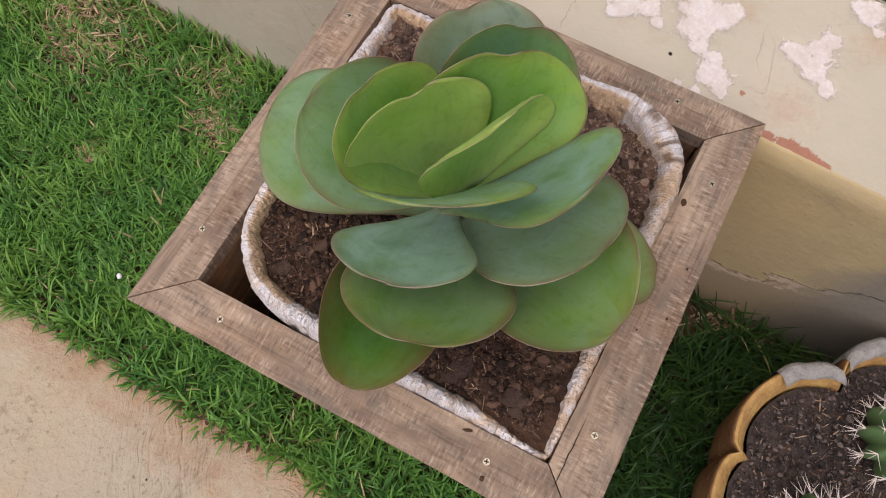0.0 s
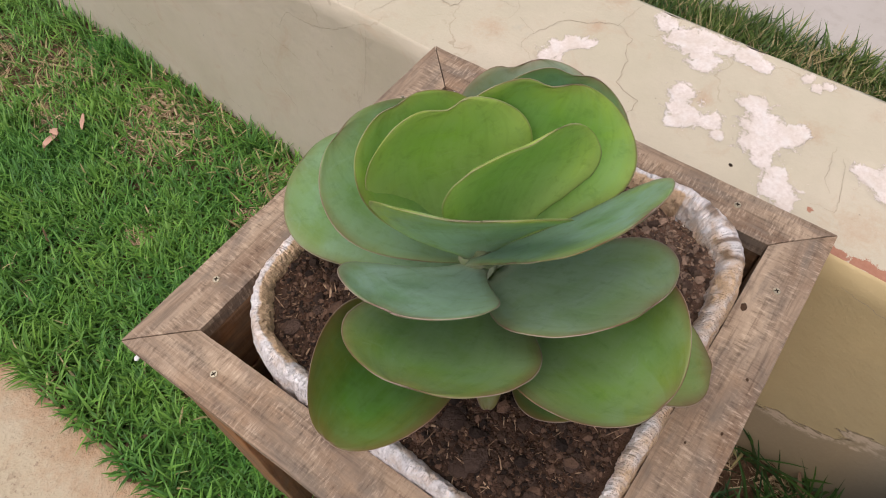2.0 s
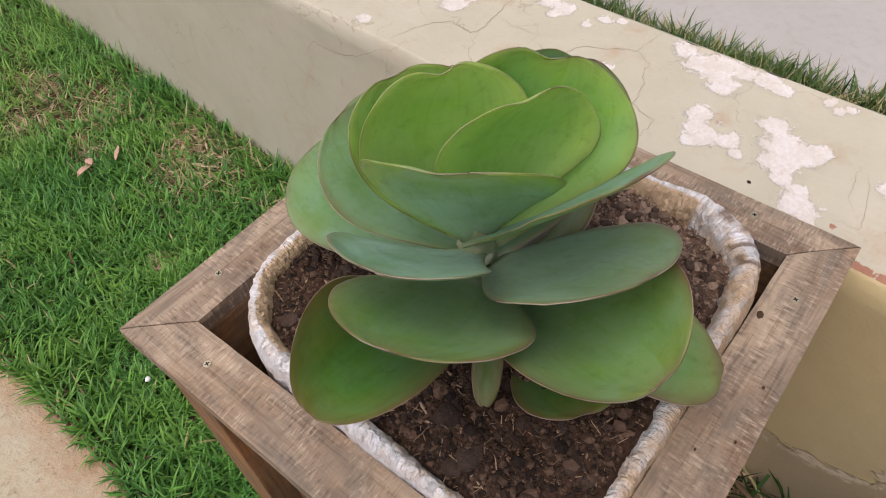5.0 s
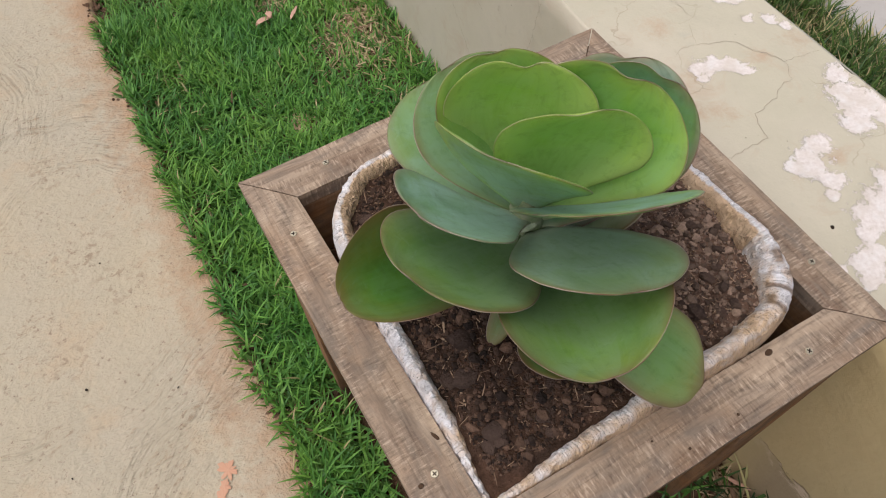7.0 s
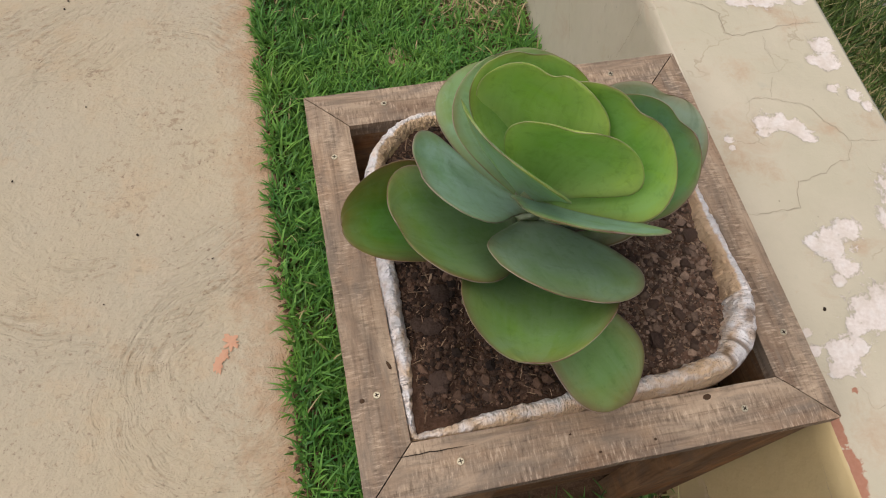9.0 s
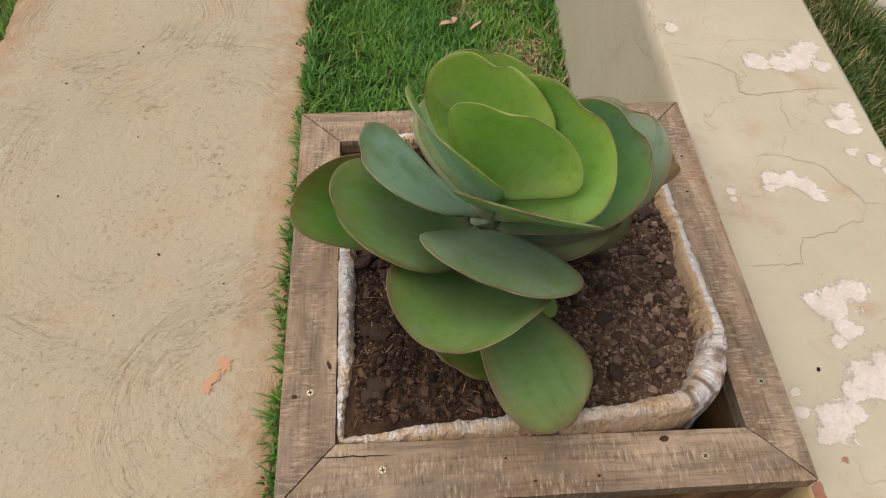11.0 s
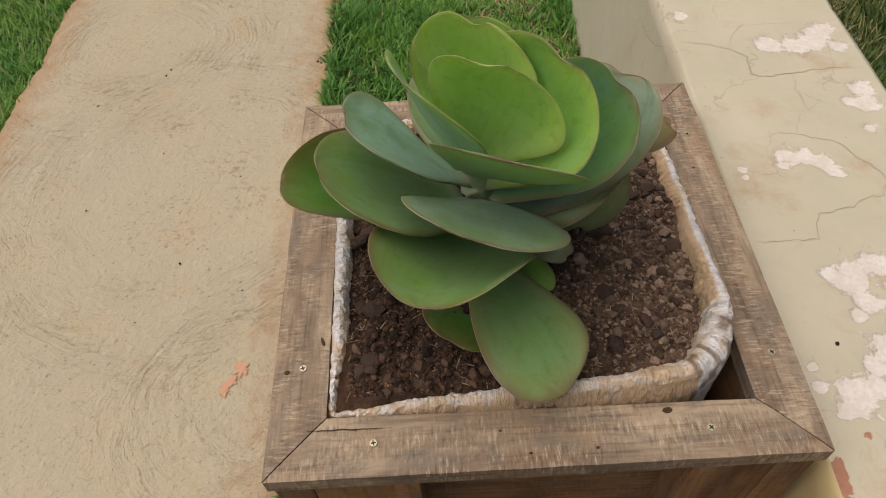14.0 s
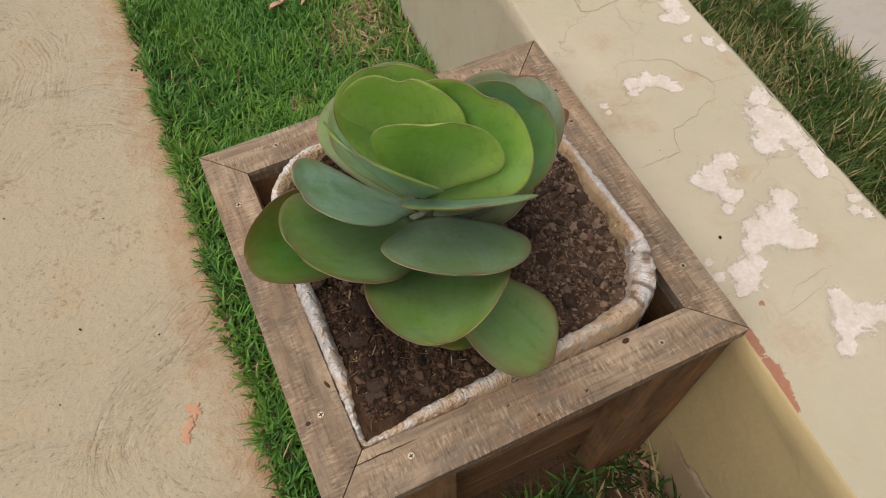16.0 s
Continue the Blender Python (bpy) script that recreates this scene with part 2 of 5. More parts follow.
LEAF_OLD = leaf_material("old mottled leaf", (0.30, 0.40, 0.18), (0.40, 0.48, 0.22), (0.46, 0.52, 0.39), 0.6, 1.0, 0.42, (0.42, 0.34, 0.20))

n = Nodes("plant stem", 0.6)
n.colour(n.mix(n.step(n.noise(n.obj, 90.0, 4), 0.4, 0.7), (0.24, 0.29, 0.14), (0.42, 0.40, 0.26)))
n.bump((n.noise(n.obj, 220.0, 3), 0.4, 0.002))
STEM = n.mat

n = Nodes("leaf node", 0.6, 0.3)
n.colour(n.mix(n.noise(n.obj, 160.0, 4), (0.36, 0.41, 0.25), (0.52, 0.52, 0.36)))
n.bump((n.noise(n.obj, 260.0, 3), 0.4, 0.002))
NODE = n.mat

n = Nodes("leaf scar", 0.9, 0.1)
n.colour(n.mix(n.noise(n.obj, 200.0, 2), (0.02, 0.014, 0.01), (0.05, 0.035, 0.02)))
SCAR = n.mat


def soil_material(name, dark, light, red, drying=False):
    n = Nodes(name, 0.95, 0.12)
    big = n.noise(n.obj, 16.0, 5, 0.6)
    mid = n.noise(n.obj, 95.0, 5, 0.65)
    fine = n.noise(n.obj, 480.0, 4, 0.7)
    col = n.mix(n.step(mid, 0.35, 0.7), dark, light)
    col = n.mix(n.math("MULTIPLY", n.step(big, 0.42, 0.68), 0.55), col, red)
    col = n.mix(n.math("MULTIPLY", n.step(fine, 0.55, 0.75), 0.6), col, tuple(c * 2.0 for c in light))
    col = n.mix(n.math("MULTIPLY", n.step(fine, 0.42, 0.28), 0.7), col, tuple(c * 0.35 for c in dark))
    if drying:
        parched = n.step(n.math("ADD", n.split(n.obj)[0], n.math("MULTIPLY", n.math("SUBTRACT", big, 0.5), 0.35)), -0.03, 0.12)
        col = n.mix(n.math("MULTIPLY", parched, 0.65), col, n.mix(mid, tuple(c * 1.7 for c in light), tuple(c * 3.6 for c in light)))
    n.colour(col)
    n.bump((fine, 0.8, 0.002), (mid, 0.8, 0.006))
    return n.mat


POT_SOIL = soil_material("dark potting soil", (0.020, 0.012, 0.008), (0.072, 0.042, 0.028), (0.115, 0.057, 0.032), True)
GREY_SOIL = soil_material("greyish potting soil", (0.026, 0.021, 0.018), (0.085, 0.066, 0.056), (0.10, 0.068, 0.05))
RED_SOIL = soil_material("reddish lawn soil", (0.06, 0.034, 0.02), (0.16, 0.10, 0.06), (0.17, 0.085, 0.045))

n = Nodes("soil clod", 0.9, 0.2)
dry_side = n.step(n.math("ADD", n.split(n.obj)[0], n.math("MULTIPLY", n.math("SUBTRACT", n.noise(n.obj, 16.0, 4), 0.5), 0.2)), -0.06, 0.10)
tone = n.math("POWER", n.island(), 1.7)
col = n.mix(dry_side, n.mix(tone, (0.016, 0.010, 0.007), (0.15, 0.085, 0.053)), n.mix(tone, (0.058, 0.036, 0.025), (0.34, 0.225, 0.155)))
n.colour(n.mix(n.math("MULTIPLY", n.step(n.noise(n.obj, 420.0, 3, 0.7), 0.45, 0.7), 0.35), col, (0.03, 0.019, 0.014)))
n.bump((n.noise(n.obj, 420.0, 3), 0.7, 0.002))
CLOD = n.mat
n = Nodes("grey soil clod", 0.9, 0.15)
n.colour(n.mix(n.math("POWER", n.island(), 1.8), (0.022, 0.018, 0.016), (0.17, 0.13, 0.11)))
n.bump((n.noise(n.obj, 420.0, 3), 0.7, 0.002))
CLOD_GREY = n.mat
n = Nodes("soil lump", 0.95, 0.1)
n.colour(n.mix(n.noise(n.obj, 3.0, 4, 0.65), n.mix(n.random(), (0.024, 0.015, 0.011), (0.10, 0.060, 0.042)), (0.12, 0.078, 0.058)))
n.bump((n.noise(n.obj, 4.0, 6, 0.7), 0.8, 0.006))
CLOD_BIG = n.mat

n = Nodes("bark sliver", 0.9, 0.15)
n.colour(n.mix(n.math("POWER", n.island(), 2.5), (0.075, 0.036, 0.02), (0.46, 0.31, 0.19)))
n.bump((n.noise(n.obj, 500.0, 3), 0.5, 0.001))
SLIVER = n.mat

# white woven sack, stained by wet soil on the rolled edge
n = Nodes("stained white sack", 0.55, 0.4)
stain = n.attr("stain")
blotch = n.noise(n.obj, 38.0, 6, 0.65, 0.4)
weave = n.noise(n.scaled(n.obj, (300, 300, 900)), 1.0, 3, 0.6)
col = n.mix(n.step(n.noise(n.obj, 60.0, 4), 0.42, 0.78), (0.90, 0.83, 0.79), (0.72, 0.63, 0.56))
dirt = n.step(n.math("ADD", n.math("MULTIPLY", stain, 1.0), n.math("MULTIPLY", blotch, 1.35)), 0.84, 1.22)
col = n.mix(n.math("MULTIPLY", dirt, 0.85), col, n.mix(n.noise(n.obj, 110.0, 4), (0.80, 0.53, 0.28), (0.55, 0.31, 0.125)))
mark = n.math("MULTIPLY", n.step(blotch, 0.64, 0.70), 0.5)
col = n.mix(mark, col, (0.15, 0.09, 0.055))
col = n.mix(n.math("MULTIPLY", n.attr("inked"), 0.8), col, (0.25, 0.15, 0.08))
n.colour(col)
comb = n.tree.nodes.new("ShaderNodeCombineXYZ")
n.put(comb.inputs[0], n.math("MULTIPLY", n.attr("run"), 230.0))
n.put(comb.inputs[1], n.math("MULTIPLY", n.attr("across"), 55.0))
creases = n.noise(comb.outputs[0], 1.0, 4, 0.6, 1.0)
n.bump((weave, 0.15, 0.001), (creases, 1.0, 0.006), (n.noise(n.obj, 100.0, 6, 0.66, 1.3), 0.8, 0.005))
SACK = n.mat

# painted cement of the wall, with bare plaster where the paint has come off
def wall_paint(name, base, dust, with_bare, with_foot=False):
    n = Nodes(name, 0.72, 0.3)
    cloud = n.noise(n.obj, 5.0, 5, 0.6)
    mid = n.noise(n.obj, 26.0, 5, 0.6)
    fine = n.noise(n.obj, 190.0, 4, 0.65)
    pit = n.step(n.voronoi(n.obj, 46.0), 0.06, 0.02)
    pit = n.math("MULTIPLY", pit, n.step(n.noise(n.obj, 17.0, 2), 0.55, 0.6))
    col = n.mix(n.step(cloud, 0.35, 0.7), base, dust)
    col = n.mix(n.math("MULTIPLY", n.step(mid, 0.5, 0.8), 0.35), col, tuple(c * 0.8 for c in dust))
    col = n.mix(n.math("MULTIPLY", n.step(n.noise(n.obj, 12.0, 6, 0.7, 1.0), 0.55, 0.70), 0.38), col, (0.47, 0.32, 0.21))
    col = n.mix(n.math("MULTIPLY", n.step(mid, 0.36, 0.26), 0.22), col, (0.34, 0.33, 0.27))
    col = n.mix(n.math("MULTIPLY", pit, 0.8), col, (0.07, 0.055, 0.04))
    warp = n.tree.nodes.new("ShaderNodeVectorMath")
    warp.operation = "MULTIPLY_ADD"
    jitter = n.tree.nodes.new("ShaderNodeTexNoise")
    jitter.inputs["Scale"].default_value, jitter.inputs["Detail"].default_value = 16.0, 5.0
    n.put(jitter.inputs["Vector"], n.obj)
    n.put(warp.inputs[0], jitter.outputs["Color"])
    warp.inputs[1].default_value = (0.09, 0.09, 0.09)
    n.put(warp.inputs[2], n.obj)
    crackle = n.step(n.voronoi(warp.outputs[0], 7.0, "DISTANCE_TO_EDGE"), 0.010, 0.003)
    crackle = n.math("MULTIPLY", crackle, n.step(n.noise(n.obj, 6.0, 3), 0.50, 0.58))
    col = n.mix(n.math("MULTIPLY", crackle, 0.5), col, (0.34, 0.26, 0.17))
    if with_bare:
        edge = n.math("MULTIPLY", n.math("SUBTRACT", n.noise(n.obj, 60.0, 9, 0.78, 0.3), 0.5), 1.9)
        bare = n.step(n.math("ADD", n.attr("bare"), edge), 0.46, 0.50)
        damp = n.step(n.math("ADD", n.attr("stain"), n.math("MULTIPLY", edge, 1.5)), 0.34, 1.15)
        col = n.mix(n.math("MULTIPLY", damp, 0.62), col, n.mix(n.noise(n.obj, 34.0, 5, 0.7), (0.36, 0.20, 0.10), (0.55, 0.40, 0.27)))
        plaster = n.mix(n.step(fine, 0.3, 0.7), (0.78, 0.69, 0.615), (0.63, 0.525, 0.445))
        plaster = n.mix(n.math("MULTIPLY", n.step(mid, 0.40, 0.62), 0.6), plaster, (0.60, 0.50, 0.395))
        plaster = n.mix(n.math("MULTIPLY", n.step(n.noise(n.obj, 55.0, 4), 0.5, 0.7), 0.5), plaster, (0.75, 0.70, 0.64))
        col = n.mix(bare, col, plaster)
        brick = n.step(n.math("ADD", n.attr("red"), edge), 0.46, 0.52)
        col = n.mix(brick, col, n.mix(fine, (0.30, 0.12, 0.066), (0.46, 0.23, 0.145)))
        n.bump((n.math("MULTIPLY", bare, -1.0), 0.55, 0.002), (fine, 0.25, 0.0015), (mid, 0.3, 0.006))
    elif with_foot:
        # ochre tone on the near stretch, and a strip near the ground where the plaster has come away
        xyz = n.split(n.obj)
        old = n.step(n.math("ADD", xyz[1], n.math("MULTIPLY", n.math("SUBTRACT", cloud, 0.5), 0.5)), 0.22, -0.16)
        col = n.mix(n.math("MULTIPLY", old, 0.85), col, n.mix(mid, (0.51, 0.36, 0.15), (0.60, 0.445, 0.205)))
        ragged = n.math("MULTIPLY", n.math("SUBTRACT", n.noise(n.scaled(n.obj, (10, 9, 26)), 1.0, 8, 0.75), 0.5), 0.15)
        rise = n.math("MULTIPLY", n.math("MAXIMUM", n.math("SUBTRACT", -0.36, xyz[1]), 0.0), -0.75)
        high = n.math("ADD", n.math("ADD", xyz[2], 0.06), n.math("ADD", ragged, rise))
        gone = n.math("MULTIPLY", n.step(high, 0.165, 0.160), n.step(xyz[1], -0.24, -0.30))
        col = n.mix(gone, col, n.mix(fine, (0.34, 0.24, 0.135), (0.44, 0.33, 0.20)))
        lip = n.math("MULTIPLY", gone, n.step(high, 0.142, 0.150))
        col = n.mix(n.math("MULTIPLY", lip, n.step(mid, 0.42, 0.50)), col, (0.70, 0.53, 0.37))
        grey = n.math("MULTIPLY", n.step(n.math("ADD", high, n.math("MULTIPLY", xyz[1], 0.55)), 0.02, -0.02), n.step(xyz[1], -0.42, -0.50))
        col = n.mix(n.math("MULTIPLY", grey, 0.9), col, n.mix(fine, (0.15, 0.14, 0.125), (0.25, 0.23, 0.20)))
        # near end tinted darker: shade on this stretch is painted into the wall
        wall_shade = n.step(n.math("ADD", xyz[1], n.math("MULTIPLY", n.math("SUBTRACT", cloud, 0.5), 0.4)), -0.24, -0.42)
        col = n.mix(n.math("MULTIPLY", wall_shade, 0.3), col, n.mix(mid, (0.235, 0.20, 0.125), (0.33, 0.28, 0.185)))
        n.bump((n.math("MULTIPLY", gone, -1.0), 0.8, 0.004), (fine, 0.3, 0.0015), (mid, 0.35, 0.006))
    else:
        n.bump((fine, 0.25, 0.0015), (mid, 0.35, 0.006))
    n.colour(col)
    return n.mat


WALL_TOP = wall_paint("worn cream-green wall paint", (0.495, 0.435, 0.305), (0.565, 0.485, 0.355), True)
WALL_FACE = wall_paint("cream-green wall paint", (0.54, 0.49, 0.345), (0.60, 0.53, 0.40), False)
WALL_INNER = wall_paint("stained cream wall paint", (0.525, 0.455, 0.33), (0.58, 0.50, 0.38), False, True)

n = Nodes("crack", 0.95, 0.05)
n.colour(n.mix(n.noise(n.obj, 120.0, 3), (0.30, 0.24, 0.17), (0.43, 0.36, 0.27)))
CRACK = n.mat

# trowelled cement path with reddish dust
n = Nodes("trowelled cement", 0.85, 0.2)
edge = n.attr("edge")
cloud = n.noise(n.obj, 2.6, 5, 0.6)
mid = n.noise(n.obj, 15.0, 6, 0.65)
fine = n.noise(n.obj, 210.0, 4, 0.7)
def trowel(cx, cy, near_r, far_r, fineness):
    """Drag lines of a trowel swung round a centre, between two distances from it."""
    move = n.scaled(n.obj, (1, 1, 0), (-cx, -cy, 0))
    xyz = n.split(move)
    ln = n.tree.nodes.new("ShaderNodeVectorMath")
    ln.operation = "LENGTH"
    n.put(ln.inputs[0], move)
    reach = n.math("ADD", ln.outputs["Value"], n.math("MULTIPLY", n.noise(n.obj, 5.0, 3), 0.09))
    comb = n.tree.nodes.new("ShaderNodeCombineXYZ")
    n.put(comb.inputs[0], n.math("MULTIPLY", reach, fineness))
    n.put(comb.inputs[1], n.math("MULTIPLY", n.math("ARCTAN2", xyz[1], xyz[0]), 1.6))
    lines = n.noise(comb.outputs[0], 1.0, 4, 0.62)
    band = n.math("MULTIPLY", n.step(reach, near_r, near_r + 0.06), n.step(reach, far_r, far_r - 0.08))
    return n.math("MULTIPLY", n.math("SUBTRACT", lines, 0.5), band)


strokes = trowel(-0.62, 0.62, 0.28, 0.60, 62.0)
for cx, cy, near_r, far_r, fineness in ((-0.98, -0.62, 0.30, 0.62, 60.0), (-0.44, 0.075, 0.075, 0.33, 62.0), (-0.90, 1.15, 0.15, 0.5, 75.0), (-1.3, 0.25, 0.2, 0.5, 80.0)):
    strokes = n.math("ADD", strokes, trowel(cx, cy, near_r, far_r, fineness))
stroke_where = n.step(n.noise(n.obj, 6.0, 5, 0.65), 0.36, 0.56)
strokes = n.math("MULTIPLY", strokes, stroke_where)
dotted = n.noise(n.obj, 75.0, 4, 0.65)
groove = n.math("MULTIPLY", n.step(strokes, 0.07, 0.16), n.step(dotted, 0.42, 0.58))
ridge = n.step(strokes, -0.06, -0.16)
scuff = n.math("MULTIPLY", n.step(n.noise(n.scaled(n.obj, (50, 70, 50), (0, 0, 0), (0, 0, 0.5)), 1.0, 5, 0.72, 0.9), 0.57, 0.65), n.step(n.noise(n.obj, 6.5, 4, 0.6), 0.48, 0.60))
pits = n.step(n.noise(n.scaled(n.obj, (48, 60, 48), (0, 0, 0), (0, 0, -0.4)), 1.0, 4, 0.6, 0.6), 0.54, 0.62)
for cx, cy, size in ((-0.547, 0.661, 0.075), (-0.56, 0.888, 0.06), (-0.50, 0.56, 0.06), (-0.70, 0.80, 0.05), (-0.62, 0.45, 0.05)):
    ln = n.tree.nodes.new("ShaderNodeVectorMath")
    ln.operation = "LENGTH"
    n.put(ln.inputs[0], n.scaled(n.obj, (1, 1, 0), (-cx, -cy, 0)))
    scuff = n.math("MAXIMUM", scuff, n.math("MULTIPLY", pits, n.step(ln.outputs["Value"], size, size * 0.3)))
col = n.mix(n.step(cloud, 0.3, 0.7), (0.465, 0.375, 0.245), (0.435, 0.37, 0.265))
col = n.mix(n.math("MULTIPLY", n.step(mid, 0.45, 0.75), 0.4), col, (0.50, 0.40, 0.28))
col = n.mix(n.math("MULTIPLY", n.step(n.noise(n.obj, 7.0, 6, 0.7), 0.52, 0.72), 0.45), col, (0.50, 0.335, 0.19))
dusty = n.step(n.math("ADD", edge, n.math("MULTIPLY", n.math("SUBTRACT", n.noise(n.obj, 20.0, 6, 0.75), 0.5), 1.4)), 0.34, 0.88)
col = n.mix(n.math("MULTIPLY", dusty, 0.9), col, n.mix(mid, (0.32, 0.185, 0.10), (0.47, 0.295, 0.165)))
col = n.mix(n.math("MULTIPLY", scuff, 0.75), col, (0.29, 0.205, 0.13))
col = n.mix(n.math("MULTIPLY", n.step(fine, 0.58, 0.74), 0.22), col, (0.36, 0.26, 0.165))
col = n.mix(n.math("MULTIPLY", groove, 0.8), col, (0.34, 0.245, 0.15))
col = n.mix(n.math("MULTIPLY", ridge, 0.25), col, (0.62, 0.52, 0.38))
crumb = n.math("MULTIPLY", n.step(n.noise(n.obj, 110.0, 3, 0.6), 0.61, 0.68), n.step(n.noise(n.obj, 9.0, 3), 0.36, 0.54))
col = n.mix(n.math("MULTIPLY", crumb, 0.7), col, (0.24, 0.165, 0.11))
n.colour(col)
lump = n.noise(n.obj, 60.0, 5, 0.65)
n.bump((fine, 0.5, 0.002), (strokes, 1.0, 0.010), (lump, 0.7, 0.005), (mid, 0.6, 0.008), (scuff, -1.0, 0.004))
PATH_CEMENT = n.mat

n = Nodes("grey pavement", 0.85, 0.2)
col = n.mix(n.step(n.noise(n.obj, 3.0, 5, 0.6), 0.3, 0.7), (0.40, 0.355, 0.305), (0.47, 0.42, 0.37))
n.colour(n.mix(n.math("MULTIPLY", n.step(n.noise(n.obj, 40.0, 5), 0.5, 0.8), 0.4), col, (0.33, 0.28, 0.23)))
n.bump((n.noise(n.obj, 120.0, 4), 0.3, 0.003))
PAVEMENT = n.mat

# lawn
def grass_material(name, low, high, sunny_low, sunny_high):
    n = Nodes(name, 0.5, 0.35)
    tone = n.island()
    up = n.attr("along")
    dry = n.attr("dry")
    col = n.mix(tone, low, high)
    col = n.mix(n.step(n.noise(n.obj, 5.0, 4), 0.35, 0.7), col, n.mix(tone, sunny_low, sunny_high))
    # darker towards the root: the blades' shade on each other is in the colour
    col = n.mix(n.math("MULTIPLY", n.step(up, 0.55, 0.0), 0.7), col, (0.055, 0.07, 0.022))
    col = n.mix(dry, col, n.mix(tone, (0.52, 0.38, 0.20), (0.42, 0.38, 0.16)))
    n.colour(col)
    soft = n.tree.nodes.new("ShaderNodeBsdfTranslucent")
    n.put(soft.inputs["Color"], col)
    both = n.tree.nodes.new("ShaderNodeMixShader")
    both.inputs[0].default_value = 0.25
    n.tree.links.new(n.bsdf.outputs[0], both.inputs[1])
    n.tree.links.new(soft.outputs[0], both.inputs[2])
    n.tree.links.new(both.outputs[0], n.out.inputs[0])
    return n.mat


GRASS = grass_material("grass blade", (0.044, 0.145, 0.028), (0.15, 0.345, 0.055), (0.09, 0.22, 0.034), (0.25, 0.43, 0.062))
GRASS_DARK = grass_material("dark olive grass blade", (0.034, 0.072, 0.016), (0.115, 0.19, 0.033), (0.068, 0.108, 0.02), (0.20, 0.235, 0.05))

n = Nodes("screw metal", 0.42, 0.5)
n.bsdf.inputs["Metallic"].default_value = 0.55
n.colour(n.mix(n.noise(n.obj, 420.0, 3), (0.62, 0.54, 0.38), (0.42, 0.35, 0.24)))
SCREW = n.mat
n = Nodes("knot wood", 0.9, 0.1)
n.colour(n.mix(n.noise(n.obj, 400.0, 3), (0.03, 0.018, 0.011), (0.12, 0.07, 0.04)))
KNOT = n.mat
n = Nodes("dark recess", 0.9, 0.1)
n.colour(n.mix(n.noise(n.obj, 300.0, 2), (0.02, 0.015, 0.011), (0.05, 0.035, 0.024)))
RECESS = n.mat

n = Nodes("ochre painted clay", 0.94, 0.1)
col = n.mix(n.step(n.noise(n.obj, 20.0, 5, 0.65), 0.35, 0.7), (0.34, 0.18, 0.075), (0.20, 0.105, 0.05))
n.colour(n.mix(n.step(n.noise(n.obj, 70.0, 4), 0.62, 0.75), col, (0.55, 0.36, 0.16)))
n.bump((n.noise(n.obj, 90.0, 5, 0.65), 0.7, 0.006), (n.noise(n.obj, 25.0, 4), 0.5, 0.01))
OCHRE = n.mat
# brighter clay for lip and inside: the light falling there is in the colour
n = Nodes("ochre clay brightened as lit", 0.92, 0.1)
n.colour(n.mix(n.step(n.noise(n.obj, 45.0, 6, 0.7), 0.35, 0.68), (0.58, 0.36, 0.12), (0.36, 0.19, 0.07)))
n.bump((n.noise(n.obj, 130.0, 5, 0.65), 0.8, 0.005))
OCHRE_LIT = n.mat
n = Nodes("grey cement patch", 0.9, 0.15)
n.colour(n.mix(n.step(n.noise(n.obj, 60.0, 5, 0.7), 0.3, 0.7), (0.27, 0.255, 0.235), (0.50, 0.47, 0.42)))
n.bump((n.noise(n.obj, 110.0, 6, 0.7), 1.0, 0.008))
CEMENT = n.mat
n = Nodes("cactus skin", 0.5, 0.35)
n.colour(n.mix(n.noise(n.obj, 50.0, 4), (0.07, 0.14, 0.045), (0.14, 0.22, 0.085)))
n.bump((n.noise(n.obj, 300.0, 3), 0.3, 0.001))
CACTUS = n.mat
n = Nodes("cactus spine", 0.5, 0.3)
n.colour(n.mix(n.island(), (0.62, 0.50, 0.42), (0.78, 0.70, 0.62)))
SPINE = n.mat
n = Nodes("dry leaf", 0.8, 0.2)
n.colour(n.mix(n.noise(n.obj, 60.0, 4), (0.46, 0.22, 0.15), (0.60, 0.42, 0.30)))
DRY_LEAF = n.mat
n = Nodes("pale straw", 0.85, 0.15)
n.colour(n.mix(n.island(), (0.22, 0.14, 0.075), (0.58, 0.43, 0.26)))
THATCH = n.mat
n = Nodes("white pebble", 0.6, 0.3)
n.colour(n.mix(n.noise(n.obj, 90.0, 3), (0.72, 0.70, 0.66), (0.84, 0.82, 0.78)))
PEBBLE = n.mat
n = Nodes("brick dust", 0.95, 0.05)
n.colour(n.mix(n.noise(n.obj, 120.0, 5, 0.7), (0.52, 0.34, 0.22), (0.56, 0.26, 0.155)))
BRICK_DUST = n.mat


# ---- mesh helpers ----
def mesh_object(name, verts, faces, material, parent=None, label="", smooth=False):
    me = bpy.data.meshes.new(name)
    me.from_pydata([tuple(v) for v in verts], [], [tuple(f) for f in faces])
    me.materials.append(material)
    if smooth:
        me.polygons.foreach_set("use_smooth", [True] * len(me.polygons))
    ob = new(name, me)
    ob.parent = parent
    if label:
        tagged(ob, label)
    return ob


